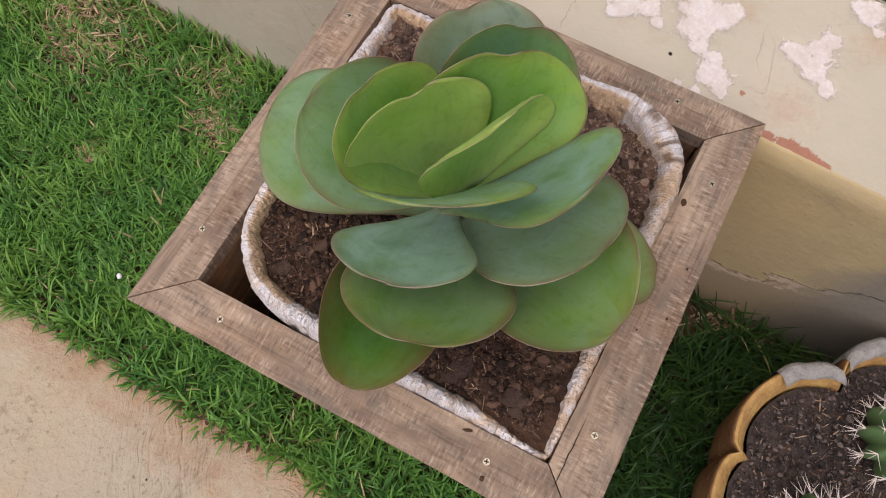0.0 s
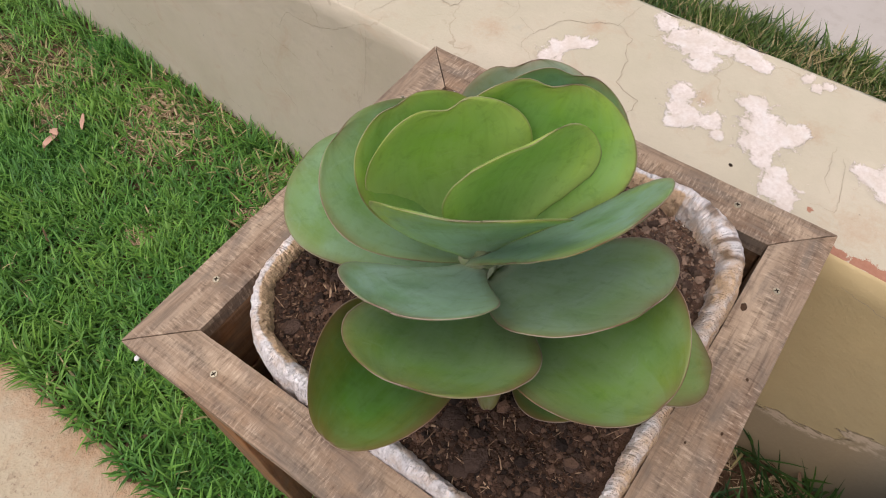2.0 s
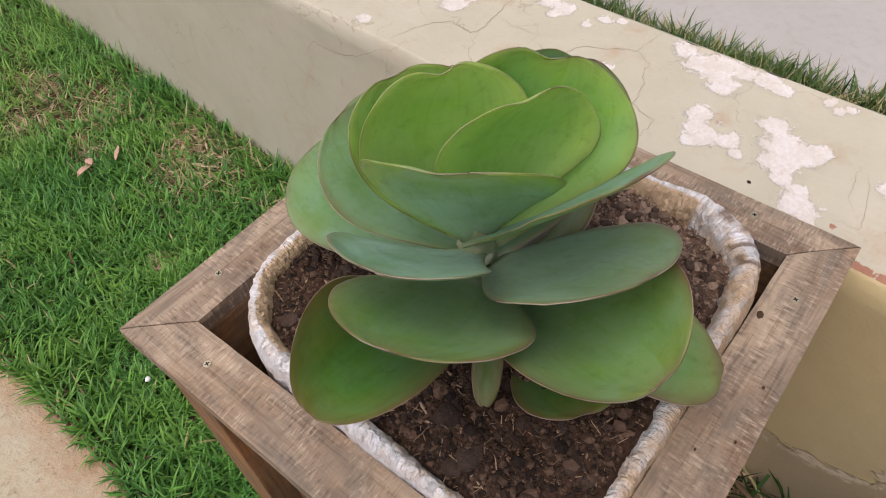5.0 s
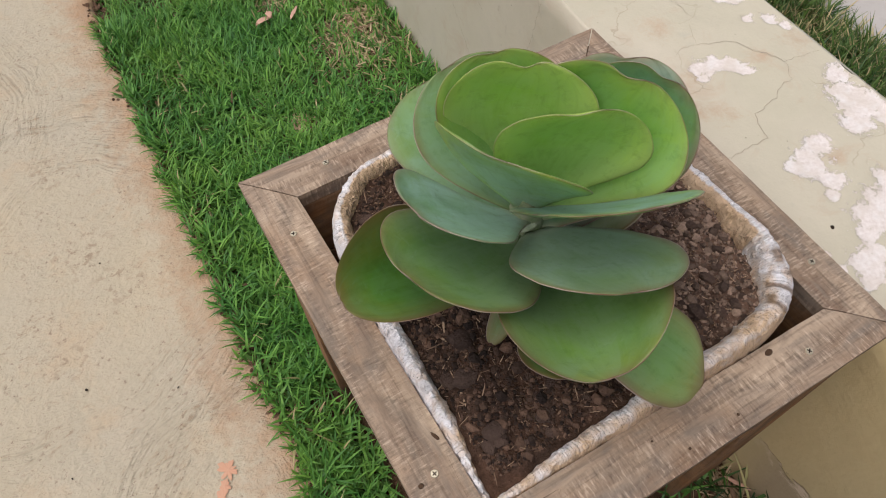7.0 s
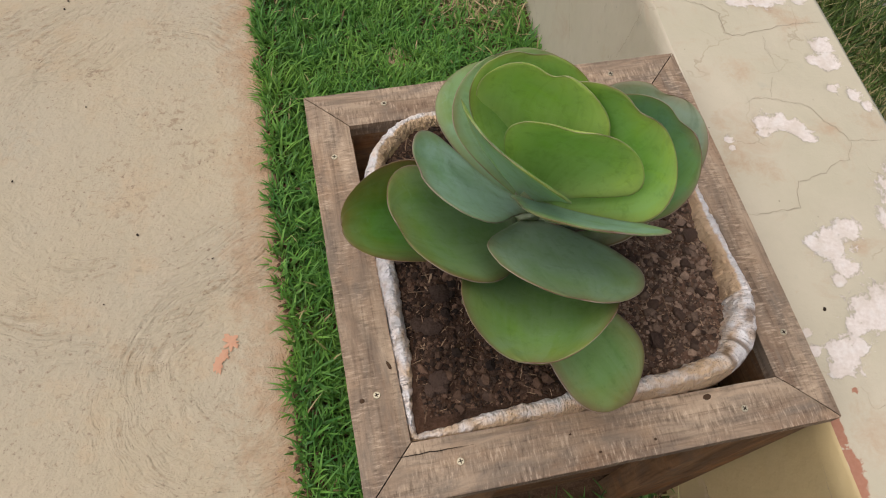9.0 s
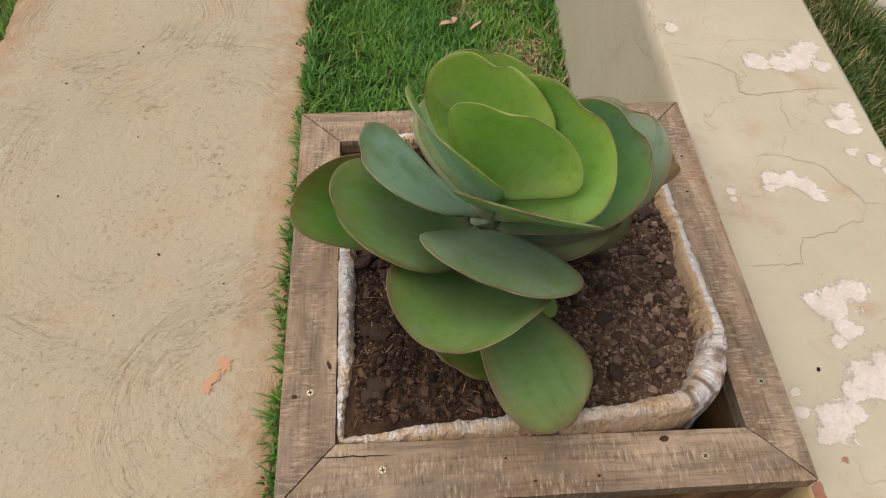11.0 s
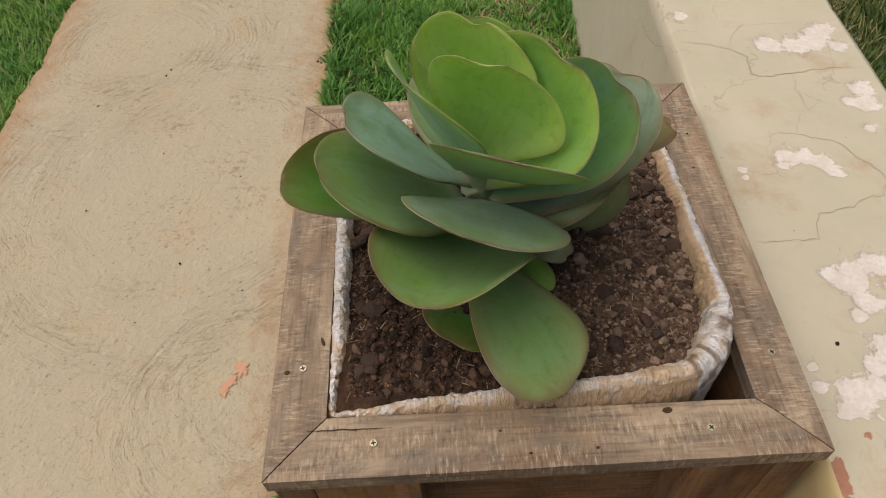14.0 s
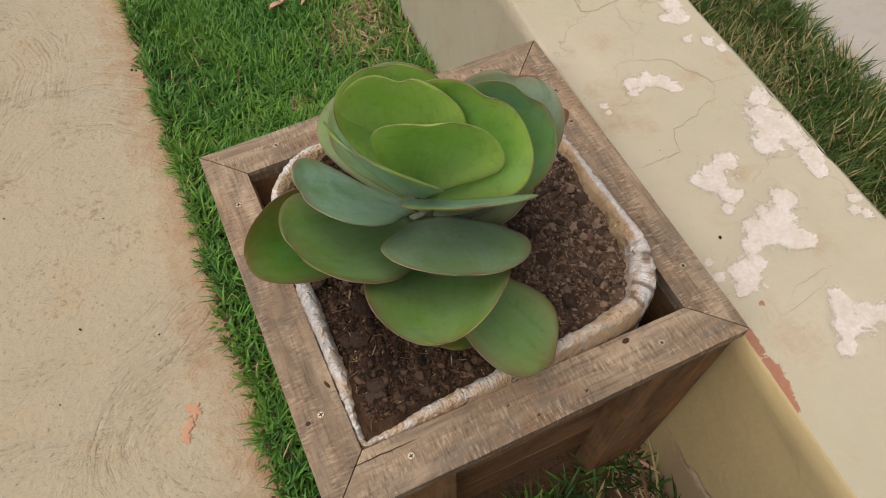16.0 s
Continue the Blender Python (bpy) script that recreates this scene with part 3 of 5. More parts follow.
def part(name, bm, material, parent=None, label="", smooth=False, pose_at=None):
    me = bpy.data.meshes.new(name)
    bmesh.ops.recalc_face_normals(bm, faces=bm.faces)
    bm.to_mesh(me)
    bm.free()
    for m in material if isinstance(material, (list, tuple)) else [material]:
        me.materials.append(m)
    if smooth:
        me.polygons.foreach_set("use_smooth", [True] * len(me.polygons))
    ob = new(name, me)
    ob.parent = parent
    if pose_at is not None:
        ob.matrix_basis = pose_at
    if label:
        tagged(ob, label)
    return ob


def give(ob, name, values):
    ob.data.attributes.new(name, "FLOAT", "POINT").data.foreach_set("value", np.asarray(values, dtype=np.float32).ravel())


def thing(name, label, category, at=(0, 0, 0), group="", kind=""):
    ob = new(name)
    ob.location, ob.empty_display_size = at, 0.05
    return tagged(ob, label, category, group, kind)


def bevelled_box(size, centre=(0, 0, 0), bevel=0.002, segments=2):
    bm = bmesh.new()
    bmesh.ops.create_cube(bm, size=1.0)
    bmesh.ops.scale(bm, vec=size, verts=bm.verts)
    bmesh.ops.translate(bm, vec=centre, verts=bm.verts)
    bmesh.ops.bevel(bm, geom=bm.edges[:], offset=bevel, segments=segments, affect="EDGES", profile=0.6)
    return bm


def grid_faces(rows, cols, wrap=False):
    faces = []
    for i in range(rows - 1):
        for j in range(cols if wrap else cols - 1):
            k = (j + 1) % cols
            faces.append((i * cols + j, i * cols + k, (i + 1) * cols + k, (i + 1) * cols + j))
    return faces


# ---- ground, path, pavement, wall ----
SOIL_Z, BACK_Z = -0.045, 0.045
PATH_IN, PATH_OUT, PAVE_X = -0.342, -1.14, 1.06


def ground_sheet():
    xs = np.concatenate([[-400, -60, -12, -4], np.arange(-2.4, 2.41, 0.06), [4, 12, 60, 400]])
    ys = np.concatenate([[-400, -60, -12, -4], np.arange(-1.8, 4.81, 0.06), [12, 60, 400]])
    verts = [(x, y, (SOIL_Z if x < 0.3925 + 0.043 * y else BACK_Z) + 0.012 * noise.noise((x * 3, y * 3, 0.3))) for y in ys for x in xs]
    ob = mesh_object("ground", verts, grid_faces(len(ys), len(xs)), RED_SOIL, smooth=True)
    return tagged(ob, "reddish bare soil under a patchy lawn", "ground", kind="structure")


ground_sheet()


def wavy(y, seed):
    return 0.014 * noise.noise((y * 4.0, seed, 0)) + 0.014 * noise.noise((y * 15.0, seed, 5)) + 0.008 * noise.noise((y * 60.0, seed, 9))


def cement_path():
    ys = np.concatenate([[-8, -4, -2], np.arange(-1.2, 3.0, 0.012), [3.5, 4.5, 6, 9, 14]])
    us = np.concatenate([[0, 0.0, 0.012, 0.03, 0.06], np.linspace(0.1, 0.9, 24), [0.94, 0.97, 0.988, 1.0, 1.0]])
    verts, edge = [], []
    for y in ys:
        right, left = PATH_IN + wavy(y, 1.0), PATH_OUT + wavy(y, 7.0)
        for j, u in enumerate(us):
            x = right + (left - right) * u
            away = min(x - left, right - x)
            z = 0.004 * noise.noise((x * 4, y * 4, 2)) - 0.010 * math.exp(-away / 0.012) + 0.002 * noise.noise((x * 30, y * 30, 2)) * math.exp(-away / 0.03)
            if j in (0, len(us) - 1):
                z = SOIL_Z - 0.03
            verts.append((x, y, z))
            edge.append(math.exp(-away / 0.10))
    ob = mesh_object("path", verts, grid_faces(len(ys), len(us)), PATH_CEMENT, smooth=True)
    give(ob, "edge", edge)
    return tagged(ob, "trowelled beige cement garden path with reddish dusty edges", "path", kind="structure")


cement_path()

bm = bevelled_box((8, 24, 0.2), (PAVE_X + 4, 3, -0.03), 0.008)
tagged(part("pavement", bm, PAVEMENT), "grey cement pavement beyond the low wall", "pavement", kind="structure")
bm = bevelled_box((8, 0.006, 0.004), (PAVE_X + 4.01, 0.62, 0.0705), 0.001, 1)
tagged(part("pavement_joint", bm, RECESS), "dark joint across the grey pavement", "joint", kind="structure")

WALL_Z, WALL_THICK = 0.424, 0.261
WALL_AT = pose(0.3925, 0, 0, 0, 0, -2.46)
WALL_INV = WALL_AT.inverted()
bare_spots, red_spots, stain_spots = [], [], []


def peel(*spots):
    """Places (x, y, radius) where the paint has flaked off the wall's top."""
    bare_spots.extend(spots)


peel((0.357, 0.157, 0.014), (0.379, 0.153, 0.013), (0.396, 0.142, 0.013), (0.405, 0.125, 0.011), (0.348, 0.140, 0.007))
peel((0.390, -0.019, 0.015), (0.359, -0.036, 0.021), (0.363, -0.068, 0.014), (0.338, -0.029, 0.010), (0.346, -0.084, 0.008))
peel((0.422, -0.101, 0.018), (0.392, -0.121, 0.023), (0.363, -0.130, 0.023), (0.392, -0.149, 0.021), (0.405, -0.159, 0.014), (0.338, -0.141, 0.011))
peel((0.310, -0.172, 0.020), (0.332, -0.165, 0.011), (0.292, -0.185, 0.010))
peel((0.503, 0.055, 0.017), (0.487, 0.022, 0.023), (0.491, -0.003, 0.021), (0.458, -0.020, 0.019), (0.499, -0.029, 0.016), (0.500, -0.062, 0.017), (0.491, -0.084, 0.012))
peel((0.386, -0.246, 0.014), (0.372, -0.271, 0.019), (0.400, -0.272, 0.018), (0.420, -0.280, 0.014), (0.351, -0.296, 0.012))
peel((0.499, -0.138, 0.008), (0.490, -0.153, 0.008), (0.498, -0.164, 0.006), (0.484, -0.307, 0.019), (0.457, -0.326, 0.006))
peel((0.415, 0.386, 0.019), (0.450, 0.382, 0.018), (0.476, 0.386, 0.019), (0.490, 0.404, 0.018), (0.506, 0.418, 0.015), (0.511, 0.372, 0.013))
peel((0.502, 0.275, 0.016), (0.496, 0.246, 0.017), (0.476, 0.251, 0.010), (0.480, 0.198, 0.008), (0.506, 0.180, 0.010), (0.515, 0.159, 0.008))
peel((0.297, 0.136, 0.006), (0.295, 0.122, 0.0055), (0.278, -0.137, 0.006), (0.277, -0.161, 0.007), (0.308, 0.475, 0.010))
peel((0.36, 0.62, 0.014), (0.45, 0.70, 0.02), (0.33, 0.86, 0.012), (0.49, 0.95, 0.02), (0.40, -0.42, 0.02), (0.33, -0.48, 0.015))
red_spots.extend([(0.262, -0.236, 0.006), (0.262, -0.246, 0.007), (0.260, -0.256, 0.006), (0.259, -0.273, 0.006), (0.261, -0.281, 0.007), (0.259, -0.290, 0.008), (0.257, -0.300, 0.008), (0.256, -0.310, 0.007), (0.254, -0.320, 0.006), (0.253, -0.328, 0.005), (0.300, -0.21, 0.004)])
# rust-brown and tan stains where damp has crept under the paint
stain_spots.extend([(0.435, 0.368, 0.012), (0.452, 0.358, 0.016), (0.467, 0.341, 0.018), (0.482, 0.328, 0.016), (0.50, 0.325, 0.010), (0.294, 0.120, 0.020), (0.286, 0.100, 0.018), (0.303, 0.092, 0.012), (0.321, 0.086, 0.016), (0.332, 0.075, 0.012), (0.508, 0.134, 0.016), (0.360, 0.247, 0.020), (0.342, 0.150, 0.016), (0.293, 0.163, 0.012), (0.439, 0.130, 0.013), (0.395, -0.045, 0.014), (0.36, -0.045, 0.012), (0.41, -0.17, 0.02), (0.30, -0.26, 0.03), (0.44, -0.33, 0.03), (0.34, 0.60, 0.03), (0.47, 0.66, 0.03)])


def field(x, y, spots):
    best = 0.0
    for sx_, sy_, r in spots:
        d2 = ((x - sx_) ** 2 + (y - sy_) ** 2) / (r * r)
        if d2 < 9:
            best = max(best, 1.0 / (1.0 + d2 ** 1.1))
    return best


def low_wall():
    half = WALL_THICK / 2
    ys = np.concatenate([[-6, -3, -1.5], np.arange(-0.7, 1.1, 0.004), np.arange(1.1, 2.4, 0.03), [3.2, 4.5, 7, 12]])
    us = np.linspace(-half + 0.004, half - 0.006, 64)
    verts, bare, red, stain = [], [], [], []
    for y in ys:
        for j, u in enumerate(us):
            p = WALL_AT @ Vector((u, y, 0))
            b = field(p.x, p.y, bare_spots)
            z = WALL_Z + 0.0025 * noise.noise((u * 9, y * 9, 4)) - 0.0018 * min(1, max(0, (b - 0.35) * 5))
            verts.append((u, y, z))
            bare.append(b)
            red.append(field(p.x, p.y, red_spots))
            stain.append(field(p.x, p.y, stain_spots))
    top = mesh_object("wall_top", verts, grid_faces(len(ys), len(us)), WALL_TOP, smooth=True)
    give(top, "bare", bare)
    give(top, "red", red)
    give(top, "stain", stain)
    top.matrix_world = WALL_AT
    tagged(top, "top of a low cream-green wall with flaking paint", "wall", kind="structure")
    # faces: the arris is worn and slightly uneven
    for name, sign in (("wall_inner", -1), ("wall_outer", 1)):
        zs = [1.0, 0.9955, 0.94, 0.85, 0.7, 0.5, 0.3, 0.12, 0.0]
        verts = []
        for k, f in enumerate(zs):
            for y in ys[::3] if len(ys) > 40 else ys:
                off = half - (0.004 if sign < 0 else 0.006) if k == 0 else half + 0.003 * noise.noise((y * 7, f * 3, sign))
                if k:
                    off += 0.012 * (1 - f)
                chip = 0.006 * max(0, noise.noise((y * 22, sign * 3, 1)) - 0.25) if k == 1 and sign > 0 else 0.0
                z = -0.2 + (WALL_Z + 0.2) * f if k else WALL_Z + 0.0025 * noise.noise(((sign * (half - 0.005)) * 9, y * 9, 4))
                verts.append((sign * (off - chip), y, z))
        count = len(ys[::3])
        face = mesh_object(name, verts, grid_faces(len(zs), count), WALL_INNER if sign < 0 else WALL_FACE, smooth=True)
        face.matrix_world = WALL_AT
        tagged(face, "smooth cream-green painted side of the low wall", "wall", kind="structure")
    return top


wall_top = low_wall()


def crack(points, width=0.0011, face=False):
    """A hairline crack along points of the wall's top (x, y) or inner face (y, z), jagged between them."""
    rng = random.Random(int(abs(points[0][0] * 7919)))
    fine = []
    for (ax, ay), (bx, by) in zip(points, points[1:]):
        steps = max(2, int(math.hypot(bx - ax, by - ay) / 0.006))
        for i in range(steps):
            f = i / steps
            fine.append((ax + (bx - ax) * f + rng.gauss(0, 0.0013), ay + (by - ay) * f + rng.gauss(0, 0.0013)))
    fine.append(points[-1])
    verts = []
    for i, (a, b) in enumerate(fine):
        p, q = fine[max(0, i - 1)], fine[min(len(fine) - 1, i + 1)]
        tx, ty = q[0] - p[0], q[1] - p[1]
        length = math.hypot(tx, ty) or 1
        w = 0.78 * width * (0.25 + 0.75 * math.sin(math.pi * (i + 0.5) / len(fine))) * rng.uniform(0.5, 1.2) / 2
        for s in (-1, 1):
            u, v = a - s * ty / length * w, b + s * tx / length * w
            if face:
                x = -(WALL_THICK / 2) - 0.012 * (1 - (v + 0.2) / (WALL_Z + 0.2)) - 0.0045
                verts.append(WALL_AT @ Vector((x, u, v)))
            else:
                local = WALL_INV @ Vector((u, v, 0))
                z = WALL_Z + 0.0025 * noise.noise((local.x * 9, local.y * 9, 4)) + 0.0006
                verts.append(Vector((u, v, z)))
    verts = [WALL_INV @ v for v in verts]
    faces = [(2 * i, 2 * i + 1, 2 * i + 3, 2 * i + 2) for i in range(len(fine) - 1)]
    mesh_object("crack", verts, faces, CRACK, wall_top)


crack([(0.274, 0.020), (0.313, 0.020), (0.343, 0.021), (0.351, 0.042), (0.359, 0.055), (0.381, 0.061), (0.401, 0.064), (0.422, 0.076), (0.443, 0.077), (0.450, 0.092), (0.458, 0.104)], 0.0013)
crack([(0.344, 0.191), (0.358, 0.197), (0.383, 0.193), (0.406, 0.184), (0.432, 0.169), (0.437, 0.144), (0.453, 0.125), (0.458, 0.104), (0.482, 0.105), (0.516, 0.098)], 0.0011)
crack([(0.383, 0.193), (0.390, 0.21), (0.402, 0.229)], 0.0007)
crack([(0.290, 0.404), (0.327, 0.395), (0.354, 0.379), (0.374, 0.359), (0.366, 0.321), (0.389, 0.312), (0.425, 0.316), (0.467, 0.321), (0.499, 0.323), (0.518, 0.320)], 0.0016)
crack([(0.354, 0.379), (0.367, 0.414), (0.391, 0.439), (0.435, 0.437), (0.485, 0.432)], 0.0009)
crack([(0.425, 0.316), (0.414, 0.282), (0.415, 0.235)], 0.0007)
crack([(0.309, -0.209), (0.310, -0.234), (0.362, -0.226), (0.395, -0.216)], 0.0008)
crack([(0.332, -0.220), (0.353, -0.209), (0.379, -0.207), (0.406, -0.204)], 0.0008)
crack([(0.404, 0.413), (0.467, 0.375), (0.519, 0.360), (0.569, 0.361), (0.609, 0.315)], 0.0016, True)
crack([(0.397, 0.411), (0.405, 0.35), (0.42, 0.272)], 0.0012, True)
crack([(-0.28, 0.395), (-0.33, 0.385), (-0.40, 0.37), (-0.47, 0.372)], 0.0012, True)


# ---- planter box ----
RIM_Z, RIM_THICK = 0.470, 0.021
OUT = {"fl": (-0.240, -0.240), "fr": (0.240, -0.240), "br": (0.244, 0.255), "bl": (-0.247, 0.253)}
INN = {"fl": (-0.189, -0.185), "fr": (0.191, -0.189), "br": (0.193, 0.203), "bl": (-0.197, 0.201)}
box = thing("planter_box", "square planter box of weathered brown wooden boards on the lawn", "planter", (0, 0, SOIL_Z))
bpy.context.view_layer.update()


def screw(parent, x, y, turn):
    bm = bmesh.new()
    bmesh.ops.create_cone(bm, cap_ends=True, segments=20, radius1=0.0039, radius2=0.0032, depth=0.0016)
    for f in bm.faces:
        f.material_index = 0
    for a in (0, 90):
        r = bmesh.ops.create_cube(bm, size=1.0)
        bmesh.ops.scale(bm, vec=(0.0046, 0.0011, 0.0006), verts=r["verts"])
        bmesh.ops.rotate(bm, cent=(0, 0, 0), matrix=Matrix.Rotation(radians(a + turn), 3, "Z"), verts=r["verts"])
        bmesh.ops.translate(bm, vec=(0, 0, 0.0007 + a * 1e-6), verts=r["verts"])
        for f in {f for v in r["verts"] for f in v.link_faces}:
            f.material_index = 1
    ob = part("screw", bm, [SCREW, RECESS], parent, "brass-coloured cross-head screw")
    ob.matrix_world = Matrix.Translation((x, y, RIM_Z + 0.0004))
    return ob


def rim_board(a, b):
    """One mitred board of the rim, from corner a to corner b; its own x runs along the grain."""
    o0, o1, i1, i0 = (Vector((*c, 0)) for c in (OUT[a], OUT[b], INN[b], INN[a]))
    along = (o1 - o0).normalized()
    at = Matrix.Translation((o0 + o1) / 2 + Vector((0, 0, RIM_Z))) @ Matrix.Rotation(math.atan2(along.y, along.x), 4, "Z")
    back = at.inverted()
    corners = [back @ Vector((p.x, p.y, RIM_Z)) for p in (o0, o1, i1, i0)]
    gap = 0.0008
    corners[0].x += gap
    corners[3].x += gap
    corners[1].x -= gap
    corners[2].x -= gap
    cols, rows = 36, 6
    verts = []
    for top in (1, 0):
        for j in range(rows):
            fy = j / (rows - 1)
            p, q = corners[0].lerp(corners[3], fy), corners[1].lerp(corners[2], fy)
            for i in range(cols):
                v = p.lerp(q, i / (cols - 1))
                worn = 0.0006 * noise.noise((v.x * 30, fy * 2, len(a) + o0.x * 9)) if j in (0, rows - 1) else 0.0
                v.y += worn
                round_off = 0.0011 if top and j in (0, rows - 1) else 0.0
                v.z = (0.0006 * noise.noise((v.x * 14, v.y * 40, o0.y * 5)) - round_off) if top else -RIM_THICK
                verts.append(v)
    layer = rows * cols
    faces = grid_faces(rows, cols)
    faces += [tuple(layer + k for k in reversed(f)) for f in grid_faces(rows, cols)]
    loop = [j for j in range(cols)] + [r * cols + cols - 1 for r in range(1, rows)] + [(rows - 1) * cols + j for j in range(cols - 2, -1, -1)] + [r * cols for r in range(rows - 2, 0, -1)]
    faces += [(loop[k], layer + loop[k], layer + loop[(k + 1) % len(loop)], loop[(k + 1) % len(loop)]) for k in range(len(loop))]
    bm = bmesh.new()
    made = [bm.verts.new(v) for v in verts]
    for f in faces:
        bm.faces.new([made[k] for k in f])
    ob = part("rim_board", bm, RIM_WOOD, box)
    ob.matrix_world = at
    return ob


front, right, back_b, left = rim_board("fl", "fr"), rim_board("fr", "br"), rim_board("br", "bl"), rim_board("bl", "fl")
bpy.context.view_layer.update()
for board, x, y, turn in ((front, -0.146, -0.211, 10), (front, 0.144, -0.214, 35), (right, 0.219, -0.145, 20), (right, 0.222, 0.154, 60),
                          (back_b, 0.148, 0.231, 5), (back_b, -0.150, 0.228, 40), (left, -0.220, 0.157, 75), (left, -0.214, -0.134, 15)):
    screw(board, x, y, turn)


def knot(parent, x, y, rx, ry, turn=0):
    bm = bmesh.new()
    bmesh.ops.create_uvsphere(bm, u_segments=14, v_segments=8, radius=1.0)
    for v in bm.verts:
        k = 1 + 0.25 * noise.noise(v.co * 1.7 + Vector((x * 50, y * 50, 0)))
        v.co = Vector((v.co.x * rx * k, v.co.y * ry * k, v.co.z * 0.0011))
    ob = part("knot", bm, KNOT, parent, "dark knot hole", True)
    ob.matrix_world = pose(x, y, RIM_Z, 0, 0, turn)


knot(front, 0.111, -0.196, 0.0046, 0.0028, 10)
knot(front, 0.045, -0.226, 0.0016, 0.0014)
knot(front, -0.012, -0.2275, 0.0016, 0.0012)
knot(front, -0.036, -0.206, 0.0012, 0.0009)
knot(left, -0.229, -0.137, 0.0026, 0.0023)
knot(left, -0.1975, -0.106, 0.0018, 0.0048, 20)
knot(right, 0.214, 0.098, 0.0016, 0.0013)


def split_line(parent, x0, y0, x1, y1, width):
    """A drying split in a board's top."""
    bm = bmesh.new()
    count = 14
    rows_ = []
    for i in range(count + 1):
        f = i / count
        w = width * math.sin(math.pi * min(1, 0.08 + f)) * 0.5 + 0.0001
        x, y = x0 + (x1 - x0) * f, y0 + (y1 - y0) * f + 0.0012 * noise.noise((f * 6, x0 * 20, 0))
        rows_.append((bm.verts.new((x, y - w, RIM_Z + 0.0009)), bm.verts.new((x, y + w, RIM_Z + 0.0009))))
    for (a, b), (c, d) in zip(rows_, rows_[1:]):
        bm.faces.new((a, b, d, c))
    ob = part("split", bm, RECESS, parent)
    ob.matrix_world = Matrix.Identity(4)


split_line(front, -0.205, -0.197, -0.13, -0.198, 0.0009)
split_line(left, -0.2, -0.175, -0.196, -0.11, 0.0012)


def plank(name, size, at, material=LEG_WOOD, label=""):
    ob = part(name, bevelled_box(size, (0, 0, 0), 0.0025), material, box, label)
    ob.matrix_world = at
    return ob


LEG_TOP, LEG_LOW = RIM_Z - RIM_THICK, SOIL_Z - 0.02
tall, mid_z = LEG_TOP - LEG_LOW, (LEG_TOP + LEG_LOW) / 2
for sx_ in (-1, 1):
    for sy_ in (-1, 1):
        # an upright on the side, flush with the rim's corner, and one on the front or back that butts against it
        x_face, y_face, wide = 0.237 * sx_, (0.236 if sy_ < 0 else 0.248) * sy_, 0.071 if sx_ > 0 else 0.094
        plank("leg", (tall, wide, 0.038), Matrix.Translation((x_face - sx_ * (0.0345 + wide / 2), y_face - sy_ * 0.019, mid_z)) @ Matrix(((0, 1, 0, 0), (0, 0, 1, 0), (1, 0, 0, 0), (0, 0, 0, 1))))
        plank("leg", (tall, 0.070, 0.034), Matrix.Translation((x_face - sx_ * 0.017, y_face - sy_ * 0.035, mid_z)) @ Matrix(((0, 0, 1, 0), (0, 1, 0, 0), (1, 0, 0, 0), (0, 0, 0, 1))))
height = 0.104
for k in range(4):
    z = LEG_TOP - 0.001 - height / 2 - k * (height + 0.003)
    for sy_ in (-1, 1):
        y_face = (0.1935 if sy_ < 0 else 0.2065) * sy_
        plank("side_board", (0.404, height, 0.010), Matrix.Translation((0, y_face, z)) @ Matrix.Rotation(radians(90), 4, "X"))
        plank("side_board", (0.386, height, 0.010), Matrix.Translation((0.1995 * sy_, 0.006, z)) @ Matrix.Rotation(radians(90), 4, "Z") @ Matrix.Rotation(radians(90), 4, "X"))
plank("base_board", (0.40, 0.38, 0.016), Matrix.Translation((0, 0.006, 0.03)))


# ---- sack and soil ----
CORNERS = [(-0.1885, -0.1845, 0.010, 0.467), (0.187, -0.1835, 0.088, 0.500), (0.189, 0.196, 0.014, 0.476), (-0.1905, 0.192, 0.108, 0.495)]


def sack_curve(count):
    """The sack's top edge: a square with two pinched and two rounded corners; points (x, y, z, nx, ny)."""
    pts = []
    for k, (cx, cy, r, h) in enumerate(CORNERS):
        px_, py_ = CORNERS[k - 1][:2]
        qx, qy = CORNERS[(k + 1) % 4][:2]
        a, b = Vector((px_ - cx, py_ - cy)).normalized(), Vector((qx - cx, qy - cy)).normalized()
        c = Vector((cx, cy))
        for i in range(13):
            f = i / 12
            p = (c + a * r) * (1 - f) ** 2 + c * 2 * f * (1 - f) * 0.9 + (c + (a + b) * r * 0.29) * 0.1 * 2 * f * (1 - f) + (c + b * r) * f ** 2
            pts.append((p.x, p.y, h))
    pts.append(pts[0])
    arr = np.array(pts)
    run = np.concatenate([[0], np.cumsum(np.hypot(*np.diff(arr[:, :2], axis=0).T))])
    s = np.linspace(0, run[-1], count, endpoint=False)
    x, y, z = (np.interp(s, run, arr[:, i]) for i in range(3))
    for _ in range(10):
        z = (np.roll(z, 1) + z + np.roll(z, -1)) / 3
    tx, ty = np.roll(x, -1) - np.roll(x, 1), np.roll(y, -1) - np.roll(y, 1)
    length = np.hypot(tx, ty)
    return x, y, z, -ty / length, tx / length


